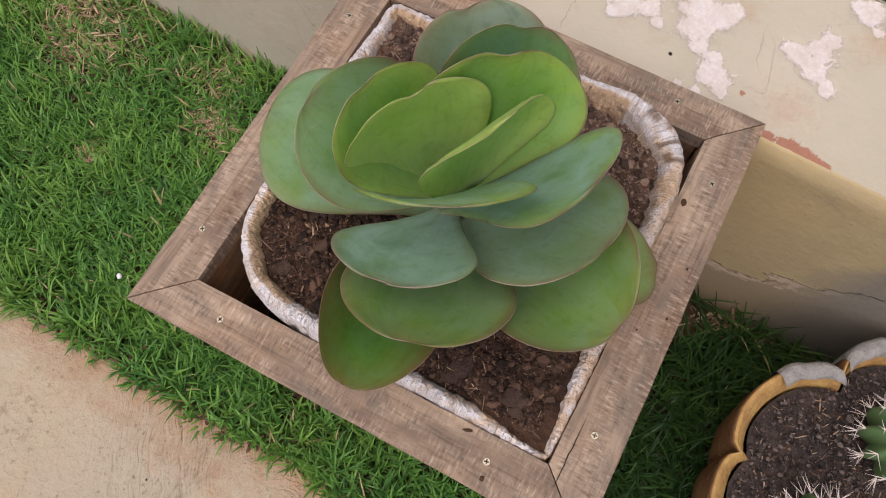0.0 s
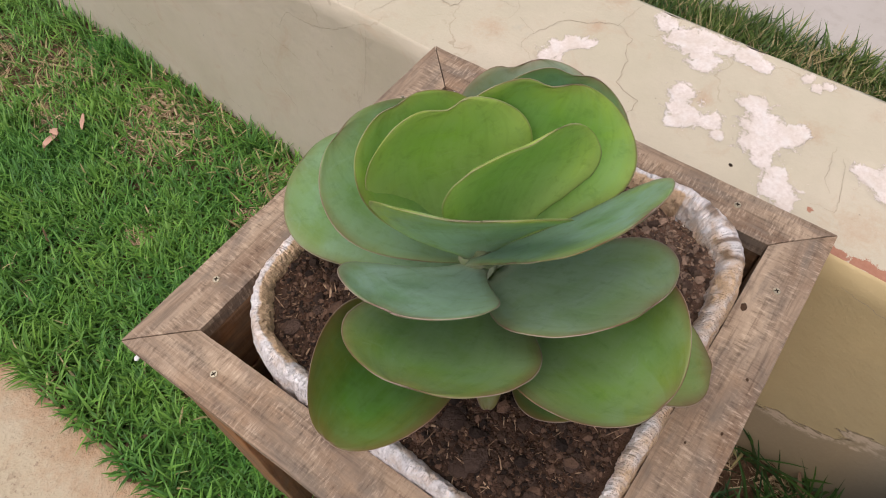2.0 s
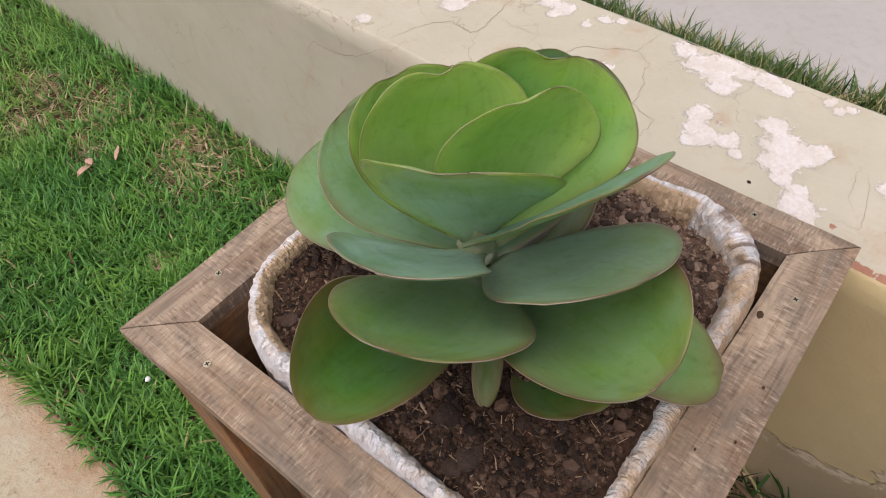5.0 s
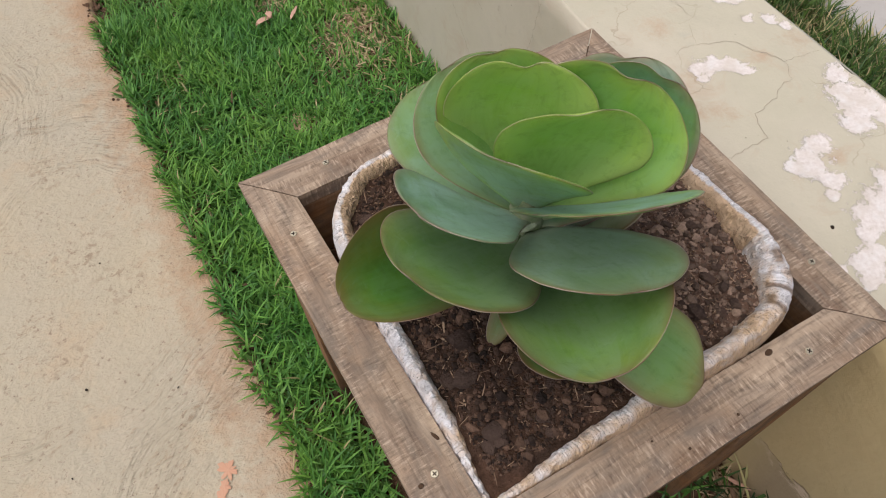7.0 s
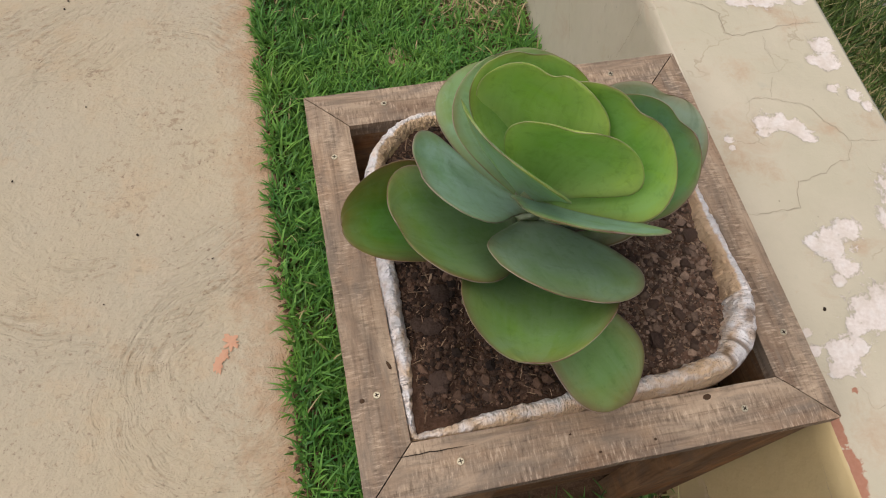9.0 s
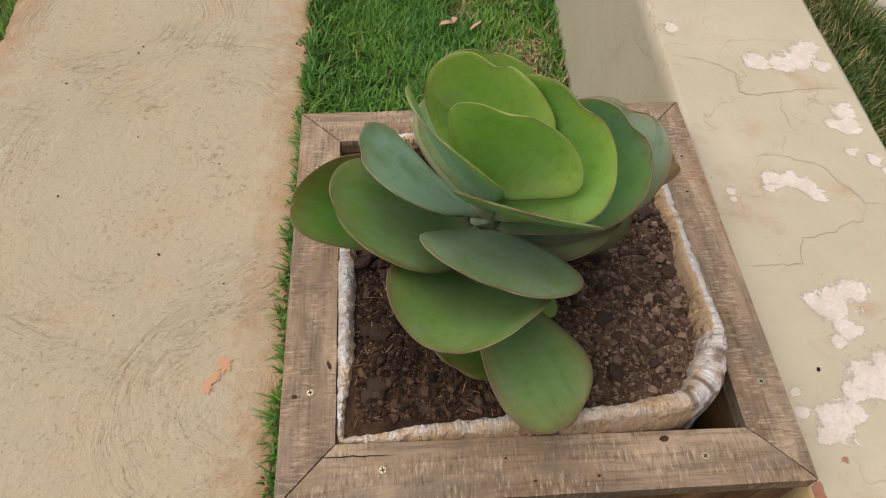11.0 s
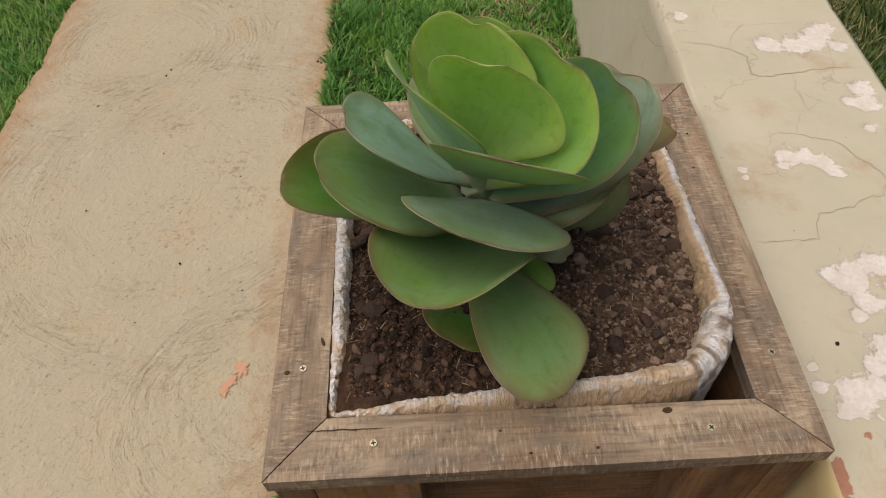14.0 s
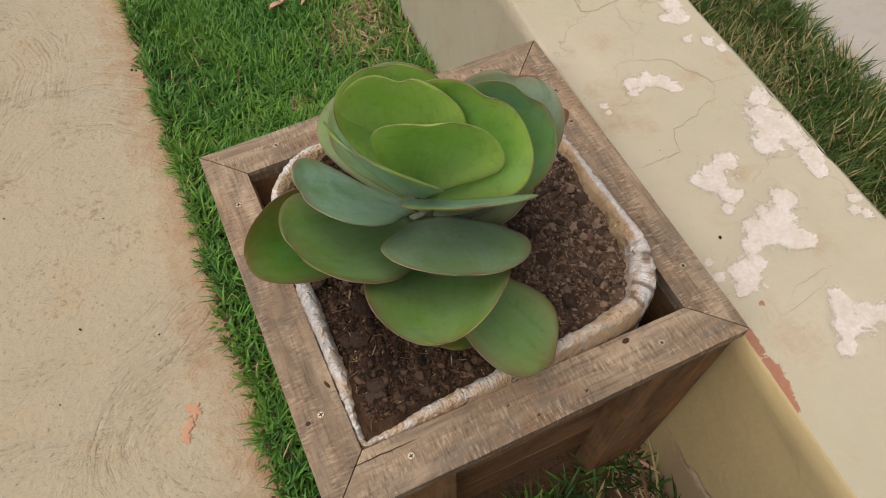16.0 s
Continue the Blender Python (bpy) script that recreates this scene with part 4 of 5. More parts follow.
def sack():
    """The bag and its rolled hem, crumpled into small facets."""
    count = 420
    rng = random.Random(41)
    x, y, z, nx, ny = sack_curve(count)
    bag = thing("planting_sack", "crumpled white plastic planting sack with soil-stained rolled hem", "sack", (0, 0, 0.05))
    outside = [(0.016, -0.40), (0.006, -0.25), (0.002, -0.17), (0.0, -0.13), (-0.001, -0.10), (-0.0015, -0.085), (-0.002, -0.072), (-0.003, -0.06), (-0.003, -0.05), (-0.003, -0.041), (-0.003, -0.033), (-0.003, -0.026), (-0.0025, -0.019), (-0.0012, -0.012), (0.0, -0.006)]
    hem = [(0.0, -0.006), (0.0018, -0.002), (0.0045, 0.0), (0.0075, 0.0), (0.0105, -0.0018), (0.013, -0.005), (0.015, -0.010), (0.0162, -0.016), (0.0172, -0.023), (0.0178, -0.031), (0.0185, -0.042), (0.019, -0.055)]
    last = [(0.0, 0.0)] * count
    for name, profile in (("body", outside), ("hem", hem)):
        verts, stain, run, prints, across = [], [], [], [], []
        for row, (d, dz) in enumerate(profile):
            for i in range(count):
                s = i / count * 40
                if name == "hem" and row == 0:
                    jk, jz = last[i]
                else:
                    loose = min(1.0, 0.5 + abs(dz) * 20) if name == "body" else 1.0
                    jk, jz = rng.gauss(0, 0.00062) * loose, rng.gauss(0, 0.0005)
                last[i] = (jk, jz)
                corner = max(0.0, 1 - math.hypot(x[i] - 0.165, y[i] + 0.155) / 0.085)
                w = 0.0028 * noise.noise((s * 1.1, dz * 25, 3)) + 0.0012 * noise.noise((s * 3.7, dz * 30, 8))
                gather = abs(noise.noise((s * 3.3, 11, dz * 12))) - 0.25
                w += 0.0036 * gather * (0.5 + 0.5 * corner)
                lift = 0.005 * noise.noise((s * 0.55, 2, 2)) + 0.0015 * noise.noise((s * 2.6, 5, 2))
                broad = 1.05 + 0.22 * noise.noise((s * 0.8, 7, 7)) + 0.75 * corner
                broad *= min(1.0, 0.42 + math.hypot(x[i] + 0.19, y[i] + 0.185) / 0.16)
                k = d * (broad if d > 0 else 1) + w * (0.35 + min(1.0, abs(dz) * 30)) + jk
                if dz > -0.08:
                    k = max(k, -0.0035)
                verts.append((x[i] + nx[i] * k, y[i] + ny[i] * k, z[i] + dz + jz + lift * (1 if dz > -0.06 else 0.3) - 0.05))
                inner = 1.0 if name == "hem" and d > 0.010 else 0.0
                east, front, back_left = x[i] > 0.165 and y[i] > -0.10, y[i] < -0.165 and x[i] < 0.14, x[i] < -0.06 and y[i] > 0.10
                st = 0.16
                if inner:
                    st = 0.80 if east or back_left else 0.34
                elif front:
                    st = 0.62 if dz < -0.003 and d < 0.004 else 0.40
                st += 0.35 * max(0.0, noise.noise((s * 0.4, 9, 2 + dz * 8)))
                stain.append(min(1.0, max(0.0, st)))
                run.append(min(i, count - i) / count * 1.45)
                across.append(dz)
                a, b = int(i / count * 1450 / 9), int((dz + 0.2 + d) * 1000 / 8)
                prints.append(1.0 if x[i] > 0.135 and y[i] < -0.125 and -0.055 < dz and d < 0.014 and (a * 7 + b * 4 + (a * b) % 3) % 5 < 2 else 0.0)
        faces = []
        for a, b, c, d_ in grid_faces(len(profile), count, True):
            faces += [(a, b, c), (a, c, d_)] if rng.random() < 0.5 else [(a, b, d_), (b, c, d_)]
        ob = mesh_object(name, verts, faces, SACK, bag, "rolled hem stained brown by soil" if name == "hem" else "")
        give(ob, "stain", stain)
        give(ob, "run", run)
        give(ob, "inked", prints)
        give(ob, "across", across)
    return bag


sack()
SOIL_TOP = 0.474


def soil_height(x, y):
    h = SOIL_TOP + 0.006 * noise.noise((x * 9, y * 9, 1)) + 0.006 * noise.noise((x * 26, y * 26, 4)) + 0.0045 * noise.noise((x * 70, y * 70, 6))
    corner = max(0.0, -(x + y) / 0.36 - 0.45) + max(0.0, (x + y) / 0.38 - 0.55)
    near = noise.voronoi((x * 52 + noise.noise((x * 40, y * 40, 0)), y * 52, 0.5))[0]
    plate = min(1.0, max(0.0, (near[1] - near[0]) * 2.6))
    return h - 0.03 * corner + 0.0045 * plate * (0.6 + 0.8 * noise.noise((x * 30, y * 30, 9)))


def pot_soil():
    count, rings = 260, 90
    x, y, z, nx, ny = sack_curve(count)
    x, y = x + nx * 0.005, y + ny * 0.005
    verts = []
    for r in range(rings):
        f = 0.004 + 0.996 * (r / (rings - 1)) ** 0.8
        for i in range(count):
            px_, py_ = x[i] * f, y[i] * f
            rough = 0.0030 * noise.noise((px_ * 190, py_ * 190, 2)) + 0.0016 * noise.noise((px_ * 420, py_ * 420, 2))
            verts.append((px_, py_, soil_height(px_, py_) + rough))
    ob = mesh_object("potting_soil", verts, grid_faces(rings, count, True), POT_SOIL, smooth=True)
    return tagged(ob, "dark crumbly potting soil filling the sack", "soil", kind="stuff")


pot_soil()


def inside_sack(x, y, margin=0.014):
    for k, (cx, cy, r, _) in enumerate(CORNERS):
        if abs(x - cx) < r and abs(y - cy) < r and math.hypot(abs(x - cx) - r, abs(y - cy) - r) > r - margin and r > 0.03:
            return False
    return -0.187 + margin < x < 0.186 - margin and -0.18 + margin < y < 0.19 - margin


def lumps(name, count, small, large, material, label, where, flat=0.65, long_=1.0, seed=3):
    """Many small clods or slivers lying on a surface, as one mesh."""
    rng = random.Random(seed)
    ico = bmesh.new()
    bmesh.ops.create_icosphere(ico, subdivisions=1, radius=1.0)
    base = [v.co.copy() for v in ico.verts]
    tris = [tuple(v.index for v in f.verts) for f in ico.faces]
    ico.free()
    verts, faces = [], []
    for _ in range(count):
        spot = where(rng)
        if spot is None:
            continue
        x, y, z = spot
        size = small + (large - small) * rng.random() ** 3.2
        m = Matrix.Translation((x, y, z + size * flat * 0.25)) @ Euler((rng.gauss(0, 0.35), rng.gauss(0, 0.35), rng.uniform(0, 6.3))).to_matrix().to_4x4()
        sx_, sy_, sz_ = size * long_ * rng.uniform(0.8, 1.3), size * rng.uniform(0.6, 1.1) / (long_ ** 0.6), size * flat * rng.uniform(0.6, 1.1)
        first = len(verts)
        for co in base:
            k = rng.uniform(0.72, 1.15)
            verts.append(m @ Vector((co.x * sx_ * k, co.y * sy_ * k, co.z * sz_ * k)))
        faces.extend(tuple(first + i for i in f) for f in tris)
    ob = mesh_object(name, verts, faces, material)
    return tagged(ob, label, "soil", kind="stuff")


def on_pot_soil(rng):
    x, y = rng.uniform(-0.18, 0.18), rng.uniform(-0.175, 0.185)
    return (x, y, soil_height(x, y)) if inside_sack(x, y, 0.016) else None


lumps("soil_crumbs", 28000, 0.0007, 0.0034, CLOD, "loose dark brown soil crumbs", on_pot_soil)
lumps("soil_chunks", 1300, 0.0025, 0.0080, CLOD, "broken angular chunks of dark soil", on_pot_soil, 0.8, 1.0, 5)
lumps("bark_slivers", 1500, 0.0006, 0.0034, SLIVER, "brown bark and straw slivers on the soil", on_pot_soil, 0.2, 2.4, 9)
lumps("soil_fibres", 4400, 0.0007, 0.0022, SLIVER, "fine brown root fibres in the soil", on_pot_soil, 0.3, 5.0, 10)


def clods():
    """The larger clods, each lying loose on the soil."""
    rng = random.Random(77)
    shapes = []
    for k in range(5):
        bm = bmesh.new()
        bmesh.ops.create_icosphere(bm, subdivisions=2, radius=1.0)
        for v in bm.verts:
            v.co *= 1 + 0.35 * noise.noise(v.co * 1.3 + Vector((k * 7, 0, 0))) + 0.15 * noise.noise(v.co * 4 + Vector((k * 3, 0, 0)))
            v.co.z *= 0.6
        me = bpy.data.meshes.new("soil_clod")
        bm.to_mesh(me)
        bm.free()
        me.materials.append(CLOD_BIG)
        shapes.append(me)
    made = 0
    while made < 220:
        x, y = rng.uniform(-0.18, 0.18), rng.uniform(-0.175, 0.185)
        if not inside_sack(x, y, 0.022) or math.hypot(x + 0.03, y + 0.006) < 0.03:
            continue
        size = 0.0030 + (0.0078 if math.hypot(x + 0.03, y + 0.05) > 0.1 else 0.002) * rng.random() ** 2.2
        ob = new("soil_clod", shapes[made % 5])
        ob.matrix_world = Matrix.Translation((x, y, soil_height(x, y) + size * 0.08)) @ Euler((rng.gauss(0, 0.3), rng.gauss(0, 0.3), rng.uniform(0, 6.3))).to_matrix().to_4x4() @ Matrix.Diagonal((size * rng.uniform(0.9, 1.4), size, size, 1))
        tagged(ob, "dark brown lump of dry soil lying in the sack", "soil lump", "soil lumps in the sack")
        made += 1


clods()


# ---- paddle plant ----
plant = thing("paddle_plant", "paddle plant with fleshy round overlapping green leaves, edged red", "succulent", (-0.036, -0.006, 0.455))


def leaf_surface(p, us, vs):
    """A paddle: narrow at its foot, broad and rounded at its end, bent, cupped and twisted."""
    base, az, pitch, roll, length, width, taper, tip, bend, cup, twist, side, dent, dent_at, skew, fold, wave, dent_wide = p
    ca, sa, cp, sp = math.cos(az), math.sin(az), math.cos(pitch), math.sin(pitch)
    d, s0 = Vector((ca * cp, sa * cp, sp)), Vector((sa, -ca, 0))
    n0 = s0.cross(d)
    s1, n1 = s0 * math.cos(roll) + n0 * math.sin(roll), n0 * math.cos(roll) - s0 * math.sin(roll)
    g = np.linspace(0, 1, 201)
    peak = float((np.maximum(g, 1e-6) ** taper * np.sqrt(np.maximum(1 - g ** tip, 0))).max())
    cx = np.concatenate([[0], np.cumsum((np.cos(bend * g) * np.cos(side * g))[:-1]) / 200])
    cn = np.concatenate([[0], np.cumsum(np.sin(bend * g)[:-1]) / 200])
    cs = np.concatenate([[0], np.cumsum((np.cos(bend * g) * np.sin(side * g))[:-1]) / 200])
    rows_ = []
    for u in us:
        w = width * (max(u, 1e-6) ** taper * math.sqrt(max(1 - u ** tip, 0)) / peak + 0.19 * (1 - u) ** 3)
        centre = base + length * (float(np.interp(u, g, cx)) * d + float(np.interp(u, g, cn)) * n1 + float(np.interp(u, g, cs)) * s1)
        nn, dd = -math.sin(bend * u) * d + math.cos(bend * u) * n1, math.cos(bend * u) * d + math.sin(bend * u) * n1
        ss = math.cos(side * u) * s1 - math.sin(side * u) * dd
        k = twist * u
        s2, n2 = ss * math.cos(k) + nn * math.sin(k), nn * math.cos(k) - ss * math.sin(k)
        row = []
        for v in vs:
            a = v * w * (1 + skew * max(-1.0, min(1.0, v * 4)))
            lift = cup * (1 + fold * (2 * u - 1)) * a * a / width + wave * a ** 3 / width ** 2
            notch = length * dent * u ** 6 * math.exp(-((a / width - dent_at) / dent_wide) ** 2)
            row.append((centre + a * s2 + lift * n2 - notch * dd, n2, w))
        rows_.append(row)
    return rows_


def leaf(x, y, z, az, pitch, roll, length, width, taper, tip, bend, cup, twist, side, dent, dent_at=0.0, skew=0.0, fold=0.0, wave=0.0, dent_wide=0.2, material=LEAF_FRESH, thick=0.0036, label=""):
    nu, nv = 30, 17
    us = [1 - (1 - i / (nu - 1)) ** 2 for i in range(nu)]
    us[0] = 0.012
    vs = [math.sin(math.pi / 2 * (-1 + 2 * j / (nv - 1))) for j in range(nv)]
    base = Vector((x, y, z))
    rows_ = leaf_surface((base, az, pitch, roll, length, width, taper, tip, bend, cup, twist, side, dent, dent_at, skew, fold, wave, dent_wide), us, vs)
    verts, rim, along, under, side_at = [], [], [], [], []
    phase = az * 3 + z * 50
    for sign in (1, -1):
        for u, row in zip(us, rows_):
            for v, (p, nrm, w) in zip(vs, row):
                away = min((1 - abs(v)) * w, (1 - u) * length)
                t = thick * (0.5 + 0.6 * (1 - u)) * math.sqrt(min(1.0, away / (thick * 1.2) + 0.02))
                ripple = 0.0011 * noise.noise((u * 5 + phase, v * 3, phase)) + 0.0007 * noise.noise((u * 13, v * 9 + phase, 1)) * abs(v)
                verts.append(p + nrm * (sign * t * 0.5 + ripple) - base)
                rim.append(away)
                along.append(u)
                under.append(0.0 if sign > 0 else 1.0)
                side_at.append(v)
    layer = nu * nv
    faces = grid_faces(nu, nv) + [tuple(layer + k for k in reversed(f)) for f in grid_faces(nu, nv)]
    loop = list(range(nv)) + [r * nv + nv - 1 for r in range(1, nu)] + [(nu - 1) * nv + j for j in range(nv - 2, -1, -1)] + [r * nv for r in range(nu - 2, 0, -1)]
    faces += [(loop[k], layer + loop[k], layer + loop[(k + 1) % len(loop)], loop[(k + 1) % len(loop)]) for k in range(len(loop))]
    ob = mesh_object("leaf", verts, faces, material, plant, label, True)
    give(ob, "rim", rim)
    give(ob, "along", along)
    give(ob, "under", under)
    give(ob, "side", side_at)
    ob.location = base - plant.location
    return ob


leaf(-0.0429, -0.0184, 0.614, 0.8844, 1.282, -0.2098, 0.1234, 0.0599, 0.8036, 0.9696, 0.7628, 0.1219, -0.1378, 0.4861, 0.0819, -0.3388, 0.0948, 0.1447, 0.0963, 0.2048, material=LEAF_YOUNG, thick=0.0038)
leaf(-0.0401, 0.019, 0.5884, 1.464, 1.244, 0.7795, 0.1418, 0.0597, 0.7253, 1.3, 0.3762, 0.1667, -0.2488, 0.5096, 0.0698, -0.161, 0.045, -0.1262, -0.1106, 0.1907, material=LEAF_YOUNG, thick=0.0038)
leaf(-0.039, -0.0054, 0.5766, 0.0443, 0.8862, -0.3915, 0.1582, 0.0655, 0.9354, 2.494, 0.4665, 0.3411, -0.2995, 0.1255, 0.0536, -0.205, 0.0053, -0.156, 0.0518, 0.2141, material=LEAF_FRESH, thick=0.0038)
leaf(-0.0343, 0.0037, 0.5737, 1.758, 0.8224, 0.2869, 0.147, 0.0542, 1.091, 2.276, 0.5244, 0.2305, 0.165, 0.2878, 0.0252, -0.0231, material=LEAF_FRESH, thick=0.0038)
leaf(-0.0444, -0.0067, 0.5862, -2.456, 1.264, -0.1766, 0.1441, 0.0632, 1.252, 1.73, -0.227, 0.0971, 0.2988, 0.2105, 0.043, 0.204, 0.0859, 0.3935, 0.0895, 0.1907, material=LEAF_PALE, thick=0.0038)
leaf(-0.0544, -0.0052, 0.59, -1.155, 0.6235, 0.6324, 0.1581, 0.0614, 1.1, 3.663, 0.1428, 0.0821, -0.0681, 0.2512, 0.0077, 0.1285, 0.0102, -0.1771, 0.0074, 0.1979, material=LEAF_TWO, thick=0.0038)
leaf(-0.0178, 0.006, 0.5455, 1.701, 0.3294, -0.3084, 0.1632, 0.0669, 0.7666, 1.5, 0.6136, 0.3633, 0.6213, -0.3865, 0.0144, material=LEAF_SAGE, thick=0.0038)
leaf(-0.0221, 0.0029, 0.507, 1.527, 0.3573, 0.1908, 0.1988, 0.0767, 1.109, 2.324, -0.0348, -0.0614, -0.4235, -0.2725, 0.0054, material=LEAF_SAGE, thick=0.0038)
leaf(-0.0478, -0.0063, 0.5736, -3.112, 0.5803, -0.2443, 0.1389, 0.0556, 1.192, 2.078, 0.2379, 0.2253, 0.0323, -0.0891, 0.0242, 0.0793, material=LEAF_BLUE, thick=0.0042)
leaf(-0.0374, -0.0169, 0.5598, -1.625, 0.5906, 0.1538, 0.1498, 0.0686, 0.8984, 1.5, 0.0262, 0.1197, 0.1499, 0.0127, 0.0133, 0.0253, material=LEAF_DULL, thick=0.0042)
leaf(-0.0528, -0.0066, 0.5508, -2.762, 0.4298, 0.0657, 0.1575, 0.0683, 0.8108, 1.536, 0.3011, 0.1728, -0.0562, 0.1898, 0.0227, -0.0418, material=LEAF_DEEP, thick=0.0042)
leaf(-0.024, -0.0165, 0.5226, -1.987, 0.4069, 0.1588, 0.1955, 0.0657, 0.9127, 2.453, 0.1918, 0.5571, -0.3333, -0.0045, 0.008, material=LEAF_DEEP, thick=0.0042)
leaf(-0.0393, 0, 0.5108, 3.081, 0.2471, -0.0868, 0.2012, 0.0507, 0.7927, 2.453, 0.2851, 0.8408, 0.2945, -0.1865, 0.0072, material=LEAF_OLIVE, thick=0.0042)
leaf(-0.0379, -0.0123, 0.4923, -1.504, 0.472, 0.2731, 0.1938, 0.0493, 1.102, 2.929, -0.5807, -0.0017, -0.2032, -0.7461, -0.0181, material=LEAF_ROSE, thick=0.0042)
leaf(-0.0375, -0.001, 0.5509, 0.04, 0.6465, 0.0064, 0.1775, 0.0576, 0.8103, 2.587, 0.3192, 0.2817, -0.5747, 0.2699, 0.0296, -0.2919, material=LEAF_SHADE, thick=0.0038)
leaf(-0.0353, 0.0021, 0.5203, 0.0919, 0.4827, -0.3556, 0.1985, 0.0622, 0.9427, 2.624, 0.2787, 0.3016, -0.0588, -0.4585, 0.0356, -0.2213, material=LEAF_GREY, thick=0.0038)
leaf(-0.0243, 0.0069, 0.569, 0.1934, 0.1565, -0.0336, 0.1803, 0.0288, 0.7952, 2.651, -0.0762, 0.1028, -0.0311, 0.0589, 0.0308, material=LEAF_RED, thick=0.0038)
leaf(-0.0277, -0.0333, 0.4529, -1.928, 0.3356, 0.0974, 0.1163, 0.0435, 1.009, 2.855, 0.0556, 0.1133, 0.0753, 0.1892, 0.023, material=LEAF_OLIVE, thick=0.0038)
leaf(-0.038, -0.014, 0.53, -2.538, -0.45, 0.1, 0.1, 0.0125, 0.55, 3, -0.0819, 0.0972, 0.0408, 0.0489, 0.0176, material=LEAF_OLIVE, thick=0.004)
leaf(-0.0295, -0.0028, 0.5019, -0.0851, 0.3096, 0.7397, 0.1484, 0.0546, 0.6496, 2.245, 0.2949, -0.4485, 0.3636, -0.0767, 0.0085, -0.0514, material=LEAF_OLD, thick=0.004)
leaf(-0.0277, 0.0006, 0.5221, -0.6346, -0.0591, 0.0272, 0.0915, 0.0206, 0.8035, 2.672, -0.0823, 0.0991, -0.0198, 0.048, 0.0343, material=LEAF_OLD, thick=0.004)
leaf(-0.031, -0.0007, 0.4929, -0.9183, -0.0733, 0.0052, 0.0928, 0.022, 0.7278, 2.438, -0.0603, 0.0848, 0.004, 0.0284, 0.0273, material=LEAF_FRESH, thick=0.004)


def stem():
    rows_, cols = 30, 18
    verts = []
    for i in range(rows_):
        f = i / (rows_ - 1)
        r = 0.0160 - 0.003 * f + 0.0022 * max(0, math.sin(f * 26)) ** 4
        c = Vector((-0.030 - 0.013 * f, -0.006 + 0.005 * f, 0.455 + 0.155 * f))
        for j in range(cols):
            a = 2 * math.pi * j / cols
            k = r * (1 + 0.12 * noise.noise((math.cos(a) * 2, math.sin(a) * 2, f * 9)))
            verts.append(c + Vector((k * math.cos(a), k * math.sin(a), 0)) - plant.location)
    mesh_object("stem", verts, grid_faces(rows_, cols, True) + [tuple((rows_ - 1) * cols + j for j in range(cols))], STEM, plant, "thick pale green stem", True)


stem()


def node_scar(x, y, z, size):
    """A small dark dry scar where a leaf joins the stem."""
    bm = bmesh.new()
    bmesh.ops.create_icosphere(bm, subdivisions=2, radius=size)
    for v in bm.verts:
        v.co *= 1 + 0.3 * noise.noise(v.co * 300)
    ob = part("leaf_scar", bm, SCAR, plant, "dark dry leaf scar", True)
    ob.location = Vector((x, y, z)) - plant.location


def leaf_node(x, y, z, size):
    """The pale swollen joint where the leaves meet."""
    bm = bmesh.new()
    bmesh.ops.create_icosphere(bm, subdivisions=3, radius=1.0)
    for v in bm.verts:
        around = math.atan2(v.co.y, v.co.x)
        k = 1 + 0.28 * max(0.0, math.cos(around * 2.5)) + 0.12 * noise.noise(v.co * 3)
        v.co = Vector((v.co.x * size * k, v.co.y * size * k, v.co.z * size * 0.7))
    ob = part("leaf_node", bm, NODE, plant, "pale cream swollen leaf joint", True)
    ob.location = Vector((x, y, z)) - plant.location


leaf_node(-0.045, -0.008, 0.571, 0.0105)


for x, y, z, size in ((-0.0495, -0.008, 0.5755, 0.0022), (-0.047, -0.0145, 0.5665, 0.0018), (-0.056, -0.005, 0.570, 0.0015), (-0.036, -0.0165, 0.557, 0.0018)):
    node_scar(x, y, z, size)


